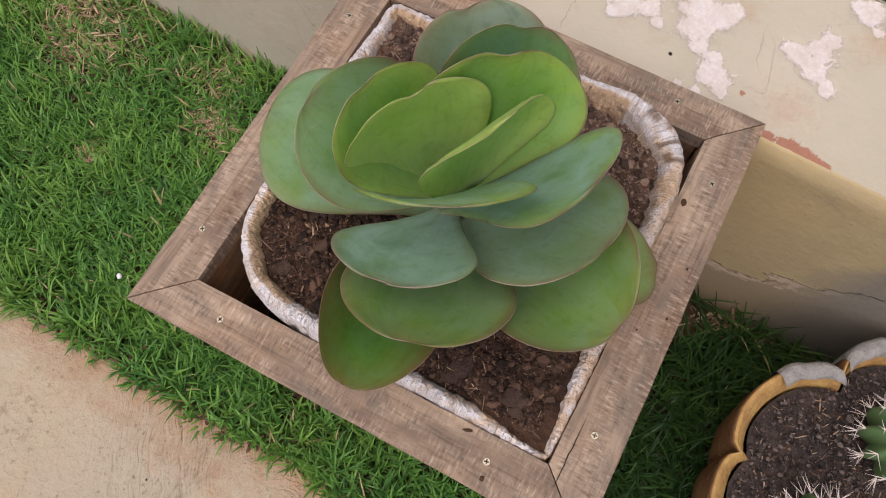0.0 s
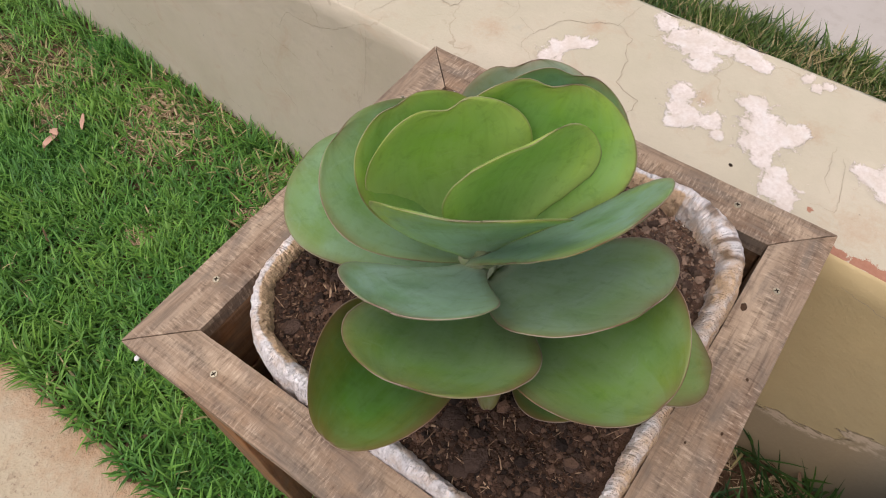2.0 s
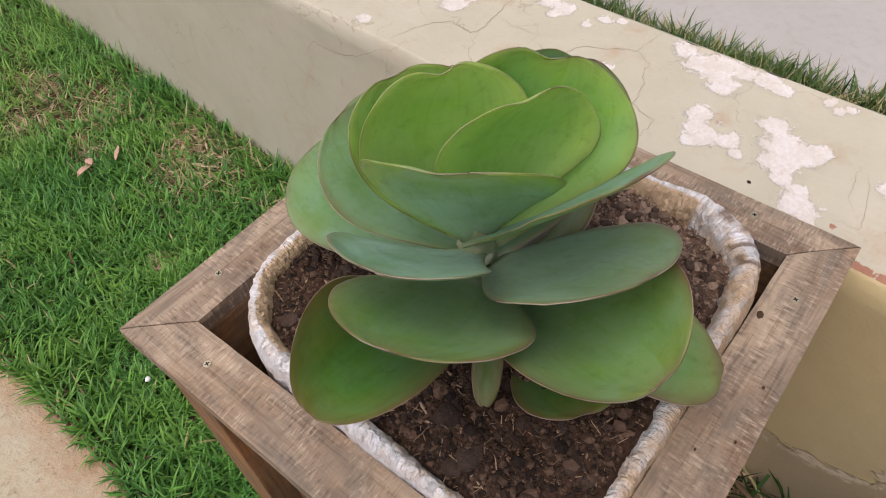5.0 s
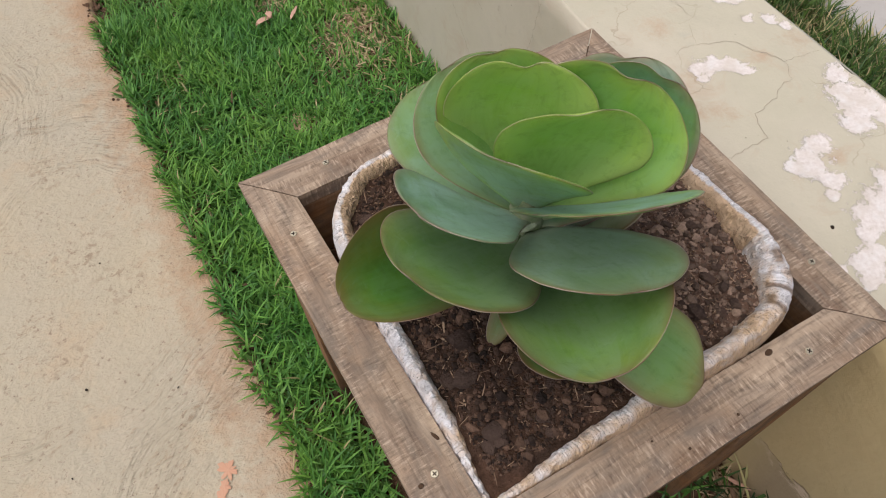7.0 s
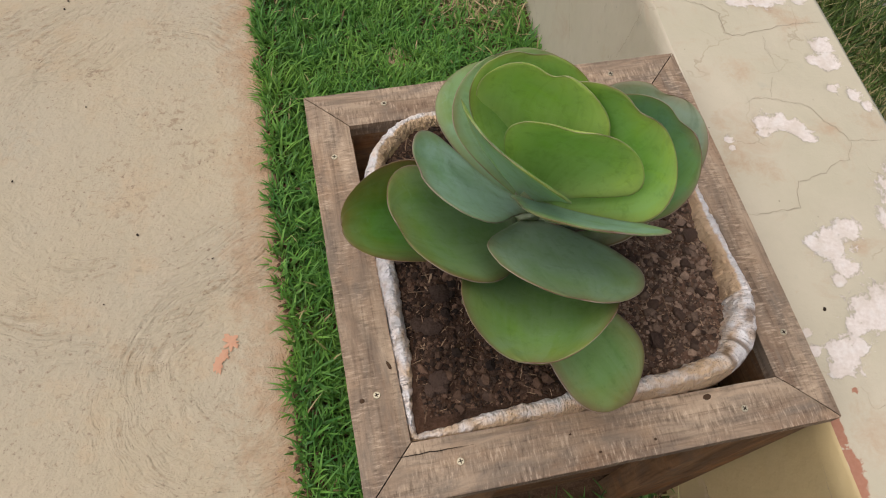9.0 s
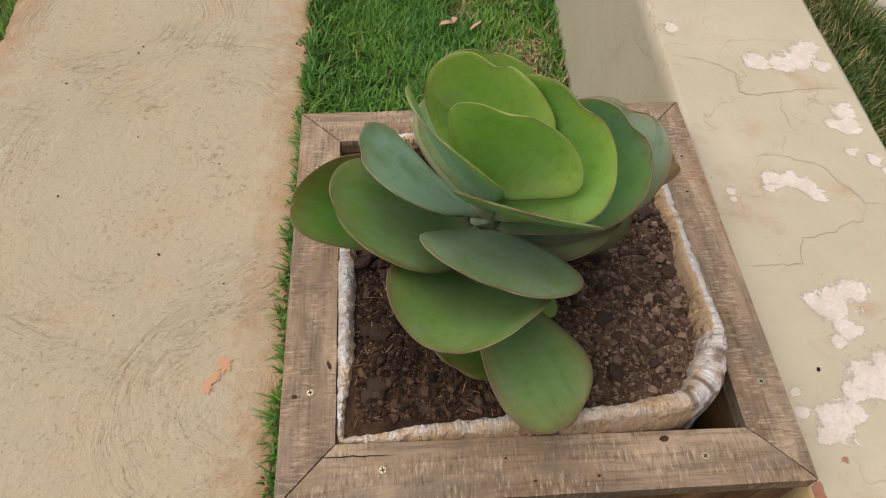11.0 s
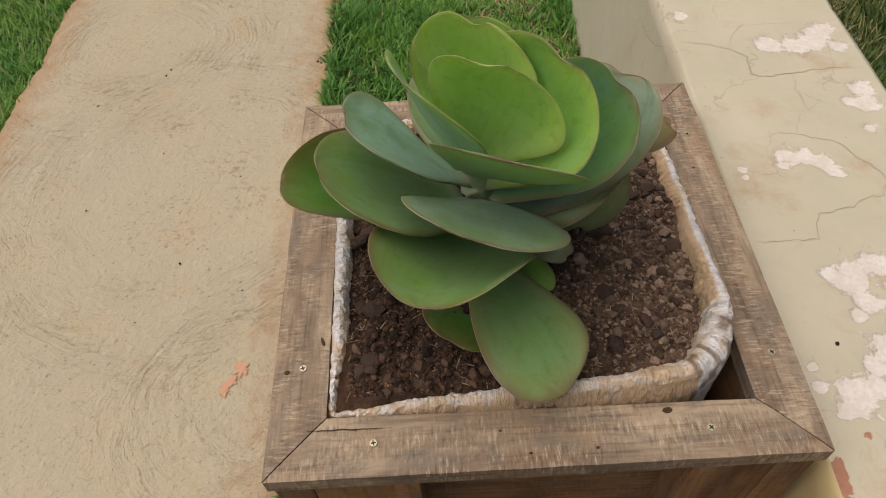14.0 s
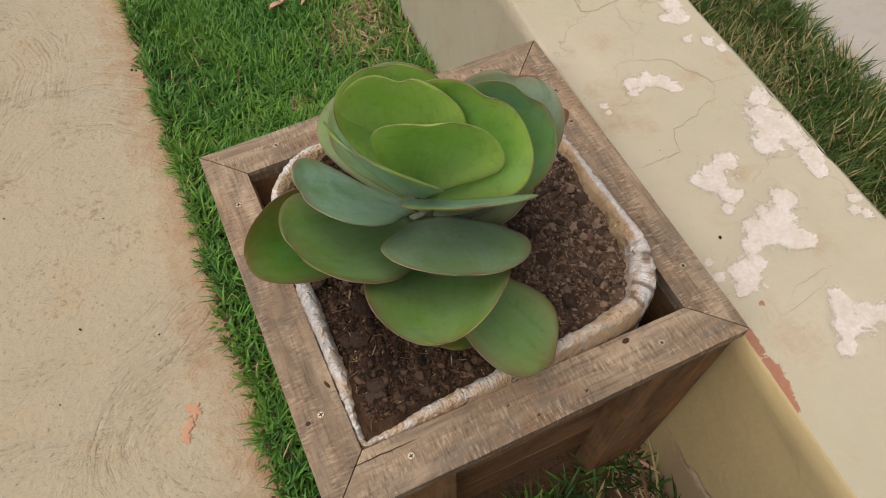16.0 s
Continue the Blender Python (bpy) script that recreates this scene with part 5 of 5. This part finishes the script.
# ---- lawn ----
def blades(name, label, xs, ys, per_m2, seed, low, high, thick, keep, floor=SOIL_Z, material=GRASS, edge=None):
    """Grass blades as one mesh; keep(x, y) gives the share of blades that grow there and their dryness."""
    rng = np.random.default_rng(seed)
    count = int((xs[1] - xs[0]) * (ys[1] - ys[0]) * per_m2)
    px_, py_ = rng.uniform(*xs, count), rng.uniform(*ys, count)
    # tufts: draw blades together round common roots
    tx, ty = rng.uniform(*xs, count // 14 + 1), rng.uniform(*ys, count // 14 + 1)
    pick = rng.integers(0, len(tx), count)
    in_tuft = rng.random(count) < 0.6
    spread = rng.normal(0, 0.009, (2, count))
    px_, py_ = np.where(in_tuft, tx[pick] + spread[0], px_), np.where(in_tuft, ty[pick] + spread[1], py_)
    got = [keep(float(a), float(b)) for a, b in zip(px_, py_)]
    share, dry, tallness = (np.array([g[i] for g in got]) for i in range(3))
    ok = rng.random(count) < share
    px_, py_, dry, tallness, in_tuft, spread = px_[ok], py_[ok], dry[ok], tallness[ok], in_tuft[ok], spread[:, ok]
    n_ = len(px_)
    length = rng.uniform(low, high, n_) * tallness
    root = floor + (np.zeros(n_) if edge is None else np.array([edge(float(a), float(b)) for a, b in zip(px_, py_)]))
    az = np.where(in_tuft, np.arctan2(spread[1], spread[0]) + rng.normal(0, 0.7, n_), rng.uniform(0, 2 * np.pi, n_))
    lean = np.abs(rng.normal(0.34, 0.32, n_)) + 0.06
    curl = rng.uniform(0.2, 1.15, n_)
    width = rng.uniform(0.6, 1.25, n_) * thick
    dx, dy = np.cos(az), np.sin(az)
    levels = (0.0, 0.38, 0.72, 1.0)
    pts, along = [], []
    ax, az_ = np.zeros(n_), np.zeros(n_)
    last = 0.0
    for f in levels:
        ang = lean + curl * f
        ax, az_ = ax + (f - last) * np.sin(ang), az_ + (f - last) * np.cos(ang)
        last = f
        cx, cy, cz = px_ + dx * ax * length, py_ + dy * ax * length, root + az_ * length
        w = width * (1 - 0.85 * f ** 2) * 0.5
        if f < 1:
            pts += [np.stack([cx - dy * w, cy + dx * w, cz], 1), np.stack([cx + dy * w, cy - dx * w, cz], 1)]
            along += [f, f]
        else:
            pts.append(np.stack([cx, cy, cz], 1))
            along.append(1.0)
    verts = np.stack(pts, 1).reshape(-1, 3)
    b = (np.arange(n_) * 7)[:, None]
    quads = np.concatenate([b + np.array([0, 1, 3, 2]), b + np.array([2, 3, 5, 4])]).astype(np.int32)
    tris = (b + np.array([4, 5, 6])).astype(np.int32)
    me = bpy.data.meshes.new(name)
    me.vertices.add(len(verts))
    me.vertices.foreach_set("co", verts.astype(np.float32).ravel())
    me.loops.add(quads.size + tris.size)
    me.loops.foreach_set("vertex_index", np.concatenate([quads.ravel(), tris.ravel()]))
    me.polygons.add(len(quads) + len(tris))
    me.polygons.foreach_set("loop_start", np.concatenate([np.arange(len(quads)) * 4, quads.size + np.arange(len(tris)) * 3]).astype(np.int32))
    me.update(calc_edges=True)
    me.materials.append(material)
    ob = new(name, me)
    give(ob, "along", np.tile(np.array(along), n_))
    give(ob, "dry", np.repeat((rng.random(n_) < dry).astype(float), 7))
    return tagged(ob, label, "grass", kind="stuff")


def wall_line(y, sign=-1):
    return 0.3925 + 0.043 * y + sign * (WALL_THICK / 2 + 0.012)


STRAW = [(0.20, 0.90, 0.10), (0.13, 0.98, 0.06), (0.215, 0.66, 0.06), (0.117, 0.61, 0.045), (0.17, 1.30, 0.09), (0.055, 1.22, 0.05), (0.02, 1.42, 0.07), (0.12, 1.52, 0.06), (-0.06, 1.55, 0.05), (-0.05, 0.776, 0.025), (0.22, 1.03, 0.06), (0.225, -0.275, 0.05), (0.23, -0.42, 0.05)]


def near_lawn(x, y):
    edge_x = PATH_IN + wavy(y, 1.0)
    if x < edge_x - 0.014 or x > wall_line(y) - 0.004:
        return 0.0, 0.0, 1.0
    if -0.235 < x < 0.235 and -0.235 < y < 0.245:
        return 0.0, 0.0, 1.0
    thin = noise.noise((x * 5.5, y * 5.5, 3)) + 0.6 * noise.noise((x * 15, y * 15, 8))
    share = min(1.0, max(0.4, 1.0 - 1.3 * max(0.0, thin - 0.12)))
    if x > 0.0 and y > 0.55:
        share *= 0.8
    dry = 0.006 + 0.05 * max(0.0, thin)
    for sx_, sy_, r_ in STRAW:
        near = 1 - math.hypot(x - sx_, (y - sy_) * 0.8) / r_ + 0.8 * noise.noise((x * 30, y * 30, 5))
        if near > 0:
            share, dry = min(share, 0.42), max(dry, min(0.16, near))
    tall_ = 1.0 + 0.25 * noise.noise((x * 7, y * 7, 1)) + (0.45 if x > wall_line(y) - 0.05 else 0.0) + (0.15 if x < -0.24 else 0.0) + (0.2 if edge_x + 0.01 < x < edge_x + 0.03 else 0.0) - (0.45 if x < edge_x else 0.0)
    return share, dry, tall_


def bank(x, y):
    """The soil rises to the path's edge."""
    return 0.036 * math.exp(-max(0.0, x - PATH_IN - wavy(y, 1.0)) / 0.03)


def far_lawn(x, y):
    if x < wall_line(y, 1) + 0.004 or x > PAVE_X - 0.004 + 0.02 * noise.noise((y * 8, 0, 0)):
        return 0.0, 0.0, 1.0
    thin = noise.noise((x * 6, y * 6, 13))
    worn = noise.noise((x * 4, y * 4, 31)) > 0.12
    return (1.0 if thin < 0.25 else 0.7), (0.42 if worn else 0.14), (0.95 if worn else 1.2) + 0.2 * thin


def side_lawn(x, y):
    if x > PATH_OUT + wavy(y, 7.0) + 0.012:
        return 0.0, 0.0, 1.0
    return 0.95, 0.05, 1.15


# the nook by the pot, where the blades are coloured darker for shade
def shaded_strip(x, y):
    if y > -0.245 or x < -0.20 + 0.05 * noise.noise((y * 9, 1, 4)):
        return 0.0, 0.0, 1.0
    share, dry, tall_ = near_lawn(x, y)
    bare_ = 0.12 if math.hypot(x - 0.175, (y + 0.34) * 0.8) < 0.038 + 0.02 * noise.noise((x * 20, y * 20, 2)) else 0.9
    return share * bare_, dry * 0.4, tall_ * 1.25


def far_end(x, y):
    share, dry, tall_ = near_lawn(x, y)
    return share * min(1.0, (y - 0.95) / 0.4), dry, tall_


def sunny_strip(x, y):
    if y < -0.245 and x > -0.20 + 0.05 * noise.noise((y * 9, 1, 4)):
        return 0.0, 0.0, 1.0
    return near_lawn(x, y)


GRASS_BRIGHT = grass_material("bright grass blade", (0.07, 0.18, 0.035), (0.20, 0.42, 0.07), (0.13, 0.26, 0.045), (0.32, 0.48, 0.08))
# nook grass: the shade between box, wall and pot is in its colour
GRASS_SHADED = grass_material("grass blade darkened for shade", (0.012, 0.04, 0.009), (0.045, 0.115, 0.02), (0.02, 0.055, 0.011), (0.085, 0.16, 0.024))
blades("lawn", "long green grass by the pot, darkened for the shade there", (-0.26, 0.36), (-0.75, -0.24), 26000, 21, 0.035, 0.07, 0.0046, shaded_strip, material=GRASS_SHADED, edge=bank)
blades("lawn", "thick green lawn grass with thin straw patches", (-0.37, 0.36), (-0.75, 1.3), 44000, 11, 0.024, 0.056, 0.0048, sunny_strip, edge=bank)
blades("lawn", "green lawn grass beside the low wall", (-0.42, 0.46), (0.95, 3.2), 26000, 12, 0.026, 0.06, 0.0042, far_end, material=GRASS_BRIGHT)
blades("lawn", "tall dark green grass behind the low wall", (0.5, 1.24), (-0.6, 1.6), 60000, 13, 0.04, 0.085, 0.0046, far_lawn, BACK_Z, GRASS_DARK)
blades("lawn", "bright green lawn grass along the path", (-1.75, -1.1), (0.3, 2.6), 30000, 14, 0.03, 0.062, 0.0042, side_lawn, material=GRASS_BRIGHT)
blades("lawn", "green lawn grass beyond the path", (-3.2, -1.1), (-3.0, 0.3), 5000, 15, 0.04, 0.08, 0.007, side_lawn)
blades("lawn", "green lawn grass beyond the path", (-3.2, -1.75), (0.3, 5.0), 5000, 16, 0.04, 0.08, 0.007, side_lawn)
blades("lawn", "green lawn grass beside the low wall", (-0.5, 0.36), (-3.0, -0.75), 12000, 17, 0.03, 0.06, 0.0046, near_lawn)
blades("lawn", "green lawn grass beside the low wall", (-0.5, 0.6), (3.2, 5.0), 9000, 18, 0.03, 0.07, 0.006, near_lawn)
blades("lawn", "tall dark green grass behind the low wall", (0.4, 1.24), (1.6, 5.0), 12000, 19, 0.05, 0.1, 0.006, far_lawn, BACK_Z, GRASS_DARK)
blades("lawn", "tall dark green grass behind the low wall", (0.3, 1.24), (-3.0, -0.6), 12000, 20, 0.05, 0.1, 0.006, far_lawn, BACK_Z, GRASS_DARK)


def on_near_lawn(rng):
    x, y = rng.uniform(-0.33, 0.30), rng.uniform(-0.6, 1.6)
    if -0.23 < x < 0.23 and -0.23 < y < 0.24:
        return None
    return x, y, SOIL_Z + 0.012 * noise.noise((x * 3, y * 3, 0.3)) + 0.004


def on_path_edge_point(rng):
    y = rng.uniform(-0.7, 1.7)
    across_ = rng.gauss(0.003, 0.012)
    return PATH_IN + wavy(y, 1.0) + across_, y, -0.016 if across_ > -0.006 else -0.005


lumps("edge_soil", 3500, 0.0014, 0.007, RED_SOIL, "crumbling reddish soil along the path's edge", on_path_edge_point, 0.5, 1.3, 22)


def on_straw_patch(rng):
    sx_, sy_, r_ = STRAW[rng.randrange(len(STRAW))]
    x, y = rng.gauss(sx_, r_ * 0.55), rng.gauss(sy_, r_ * 0.65)
    if x > wall_line(y) - 0.006 or x < PATH_IN + 0.03 or (-0.24 < x < 0.245 and -0.24 < y < 0.255):
        return None
    return x, y, SOIL_Z + 0.012 * noise.noise((x * 3, y * 3, 0.3)) + rng.uniform(0.003, 0.012)


lumps("thatch", 700, 0.002, 0.010, SLIVER, "dry straw thatch between the grass", on_near_lawn, 0.12, 4.5, 21)
lumps("thatch", 5200, 0.0016, 0.0065, THATCH, "pale tan straw thatch on worn lawn patches", on_straw_patch, 0.16, 4.0, 23)


# ---- cactus in its pot ----
POT_X, POT_Y, POT_TOP = POT_PLACE


def lobed(a):
    wide = 0.36 if math.cos(a) > 0.866 else 0.155
    return 0.95 * (1.0 + wide * abs(math.cos(3 * (a - LOBE_TURN))) ** 0.45)


pot = thing("clay_pot", "ochre scalloped clay pot mended with grey cement", "pot", (POT_X, POT_Y, SOIL_Z))


def pot_body():
    cols = 140
    h = POT_TOP - SOIL_Z
    profile = [(0.125, 0.0), (0.14, 0.01), (0.165, h * 0.35), (0.182, h * 0.7), (0.191, h * 0.92), (0.193, h * 0.985), (0.1915, h), (0.188, h), (0.185, h - 0.003), (0.178, h - 0.011), (0.171, h - 0.020), (0.165, h * 0.8), (0.155, h * 0.7)]
    verts = []
    for r, z in profile:
        for j in range(cols):
            a = 2 * math.pi * j / cols
            k = r * lobed(a) * (1 + 0.012 * noise.noise((math.cos(a) * 4, math.sin(a) * 4, z * 12)))
            verts.append((k * math.cos(a), k * math.sin(a), z + 0.003 * noise.noise((math.cos(a) * 5, math.sin(a) * 5, 3))))
    body = mesh_object("body", verts, grid_faces(len(profile), cols, True), OCHRE, pot, smooth=True)
    body.data.materials.append(OCHRE_LIT)
    body.data.polygons.foreach_set("material_index", [1 if k // cols >= 6 else 0 for k in range(len(body.data.polygons))])


pot_body()


def cement_patch(a0, a1, z_low):
    """A mended stretch of the pot's rim."""
    cols = 26
    h = POT_TOP - SOIL_Z
    profile = [(0.185, z_low), (0.196, h * 0.93), (0.196, h * 0.99), (0.190, h + 0.005), (0.180, h + 0.005), (0.176, h + 0.003), (0.174, h - 0.003)]
    verts = []
    for r, z in profile:
        for j in range(cols):
            a = radians(a0 + (a1 - a0) * j / (cols - 1) + 1.6 * noise.noise((r * 90, z * 30, j * 0.02)))
            k = r * lobed(a) * (1 + 0.022 * noise.noise((math.cos(a) * 14, math.sin(a) * 14, z * 30)))
            verts.append((k * math.cos(a), k * math.sin(a), z))
    mesh_object("cement_patch", verts, grid_faces(len(profile), cols), CEMENT, pot, "rough grey cement repair", True)


for a0_, a1_ in PATCHES:
    cement_patch(a0_, a1_, (POT_TOP - SOIL_Z) * 0.72)

rings, cols = 26, 70
verts = []
for r in range(rings):
    for j in range(cols):
        a, f = 2 * math.pi * j / cols, 0.01 + 0.99 * r / (rings - 1)
        k = 0.167 * lobed(a) * f
        verts.append((POT_X + k * math.cos(a), POT_Y + k * math.sin(a), POT_TOP - 0.022 + 0.006 * noise.noise((k * math.cos(a) * 40, k * math.sin(a) * 40, 1)) + 0.012 * (1 - f)))
tagged(mesh_object("pot_soil", verts, grid_faces(rings, cols, True), GREY_SOIL, smooth=True), "dark soil in the clay pot", "soil", kind="stuff")


def on_cactus_soil(rng):
    a = rng.uniform(0, 6.3)
    k = 0.163 * lobed(a) * math.sqrt(rng.random())
    return POT_X + k * math.cos(a), POT_Y + k * math.sin(a), POT_TOP - 0.016 + 0.012 * (1 - k / 0.15)


lumps("pot_clods", 6500, 0.0008, 0.0042, CLOD_GREY, "loose grey-brown soil clods in the clay pot", on_cactus_soil, seed=31)
lumps("pot_slivers", 1500, 0.0007, 0.0028, SLIVER, "bark slivers in the clay pot", on_cactus_soil, 0.2, 3.4, 32)


def cactus(x, y, radius, height_, ribs, seed):
    rng = random.Random(seed)
    ob = thing("cactus", "round ribbed green cactus with long pale spines", "cactus", (x, y, POT_TOP - 0.02), "cacti in the clay pot")
    rows_, cols_ = 22, ribs * 8
    verts, spots = [], []
    for i in range(rows_):
        t = math.pi * (0.02 + 0.9 * i / (rows_ - 1))
        for j in range(cols_):
            a = 2 * math.pi * j / cols_
            k = radius * math.sin(t) ** 0.8 * (0.86 + 0.14 * math.cos(a * ribs))
            verts.append((k * math.cos(a), k * math.sin(a), height_ * (0.5 + 0.5 * math.cos(t))))
            if j % 8 == 0 and i % 4 == (j // 8) % 2 * 2 and 1 < i < rows_ - 3:
                spots.append(Vector(verts[-1]))
    mesh_object("body", verts, grid_faces(rows_, cols_, True), CACTUS, ob, smooth=True)
    sv, sf = [], []
    for p in spots:
        out = Vector((p.x, p.y, (p.z - height_ * 0.4) * 0.9)).normalized()
        for k in range(5):
            d = (out + Vector((rng.gauss(0, 0.55), rng.gauss(0, 0.55), rng.gauss(0, 0.55)))).normalized()
            s = d.orthogonal().normalized()
            w, length_ = 0.0008, rng.uniform(0.015, 0.028)
            first = len(sv)
            for q in range(3):
                sv.append(p + (Matrix.Rotation(q * 2.094, 3, d) @ s) * w)
            sv.append(p + d * length_)
            sf += [(first, first + 1, first + 3), (first + 1, first + 2, first + 3), (first + 2, first, first + 3)]
    tagged(mesh_object("spine", sv, sf, SPINE, ob), "long pale pinkish spines", kind="stuff")
    return ob


for cx_, cy_, r_, h_, seed_ in CACTI:
    cactus(cx_, cy_, r_, h_, 11, seed_)


# ---- small things lying about ----
def scrap(name, label, x, y, z, length, width, turn, material, seed, category="leaf"):
    rng = random.Random(seed)
    verts, faces = [], []
    count = 9
    for i in range(count):
        f = i / (count - 1)
        w = width * math.sin(math.pi * (0.08 + 0.84 * f)) * rng.uniform(0.8, 1.1) / 2
        for s, lift in ((-1, 1), (0, 0), (1, 1)):
            verts.append(((f - 0.5) * length, s * w, 0.18 * width * lift + 0.1 * width * math.sin(f * 5)))
    faces = grid_faces(count, 3)
    top = len(verts)
    verts += [(a, b, c - 0.0008) for a, b, c in verts]
    faces += [tuple(top + k for k in reversed(f)) for f in grid_faces(count, 3)]
    loop = [0, 1, 2] + [3 * r + 2 for r in range(1, count)] + [3 * count - 2, 3 * count - 3] + [3 * r for r in range(count - 2, 0, -1)]
    faces += [(loop[k], top + loop[k], top + loop[(k + 1) % len(loop)], loop[(k + 1) % len(loop)]) for k in range(len(loop))]
    ob = mesh_object(name, verts, faces, material, smooth=True)
    ob.matrix_world = pose(x, y, z, rng.uniform(-8, 8), rng.uniform(-8, 8), turn)
    return tagged(ob, label, category)


scrap("dry_leaf", "curled pinkish dry leaf scrap on the grass", 0.005, 1.115, -0.014, 0.052, 0.022, 25, DRY_LEAF, 1)
scrap("dry_leaf", "curled pinkish dry leaf scrap on the grass", 0.022, 1.125, -0.010, 0.028, 0.018, 80, DRY_LEAF, 2)
scrap("twig", "short pale broken twig on the grass", 0.078, 1.105, -0.014, 0.062, 0.011, 55, DRY_LEAF, 3, "twig")


scrap("dry_root", "pale dry root lying on the grass by the planter", 0.205, -0.285, -0.012, 0.055, 0.008, 65, SLIVER, 5, "root")
scrap("dry_root", "pale dry root lying on the grass by the planter", 0.222, -0.272, -0.008, 0.042, 0.007, 120, DRY_LEAF, 6, "root")
scrap("dry_root", "reddish dry root lying in the grass by the wall", 0.215, -0.41, -0.012, 0.05, 0.008, 20, SLIVER, 7, "root")


def pebble(name, label, x, y, z, size, material, seed, category):
    bm = bmesh.new()
    bmesh.ops.create_icosphere(bm, subdivisions=2, radius=1.0)
    for v in bm.verts:
        v.co *= 1 + 0.25 * noise.noise(v.co * 1.5 + Vector((seed, 0, 0)))
        v.co = Vector((v.co.x * size, v.co.y * size * 0.75, v.co.z * size * 0.5))
    ob = part(name, bm, material, None, "", True)
    ob.matrix_world = pose(x, y, z, 0, 0, seed * 50)
    return tagged(ob, label, category)


pebble("pebble", "small white pebble in the grass", -0.221, 0.563, -0.012, 0.0058, PEBBLE, 1, "pebble")
for k, (x, y, s) in enumerate([(-0.769, 1.005, 0.0032), (-0.762, 1.03, 0.0028), (-0.914, 0.898, 0.0032), (-0.838, 0.544, 0.0026), (-0.604, 0.384, 0.0030), (-0.52, 0.62, 0.002), (-0.47, 0.31, 0.002), (-0.71, 0.71, 0.002), (-0.66, 0.25, 0.0018)]):
    pebble("dirt_crumb", "tiny dark dirt crumb on the cement path", x, y, 0.002, s, RECESS, k + 2, "crumb")
pebble("dirt_crumb", "tiny dark dirt crumb on the wall top", 0.310, -0.115, WALL_Z + 0.001, 0.0027, RECESS, 12, "crumb")


def stain_patch(x, y, rx, ry, turn, seed):
    """A thin smear of brick dust on the path."""
    count = 40
    verts = [(0, 0, 0.0012)]
    for i in range(count):
        a = 2 * math.pi * i / count
        k = 0.75 + 0.55 * noise.noise((math.cos(a) * 2.2, math.sin(a) * 2.2, seed)) + 0.25 * noise.noise((math.cos(a) * 7, math.sin(a) * 7, seed))
        verts.append((rx * k * math.cos(a), ry * k * math.sin(a), 0.0004))
    ob = mesh_object("brick_smear", verts, [(0, 1 + i, 1 + (i + 1) % count) for i in range(count)], BRICK_DUST)
    ob.matrix_world = pose(x, y, 0.0042 * noise.noise((x * 4, y * 4, 2)) + 0.0016, 0, 0, turn)
    return tagged(ob, "thin reddish smear of brick dust on the path", "stain")


stain_patch(-0.444, 0.139, 0.018, 0.018, -10, 1.5)
stain_patch(-0.458, 0.119, 0.009, 0.012, 30, 2.5)
stain_patch(-0.467, 0.101, 0.012, 0.019, -20, 4.5)
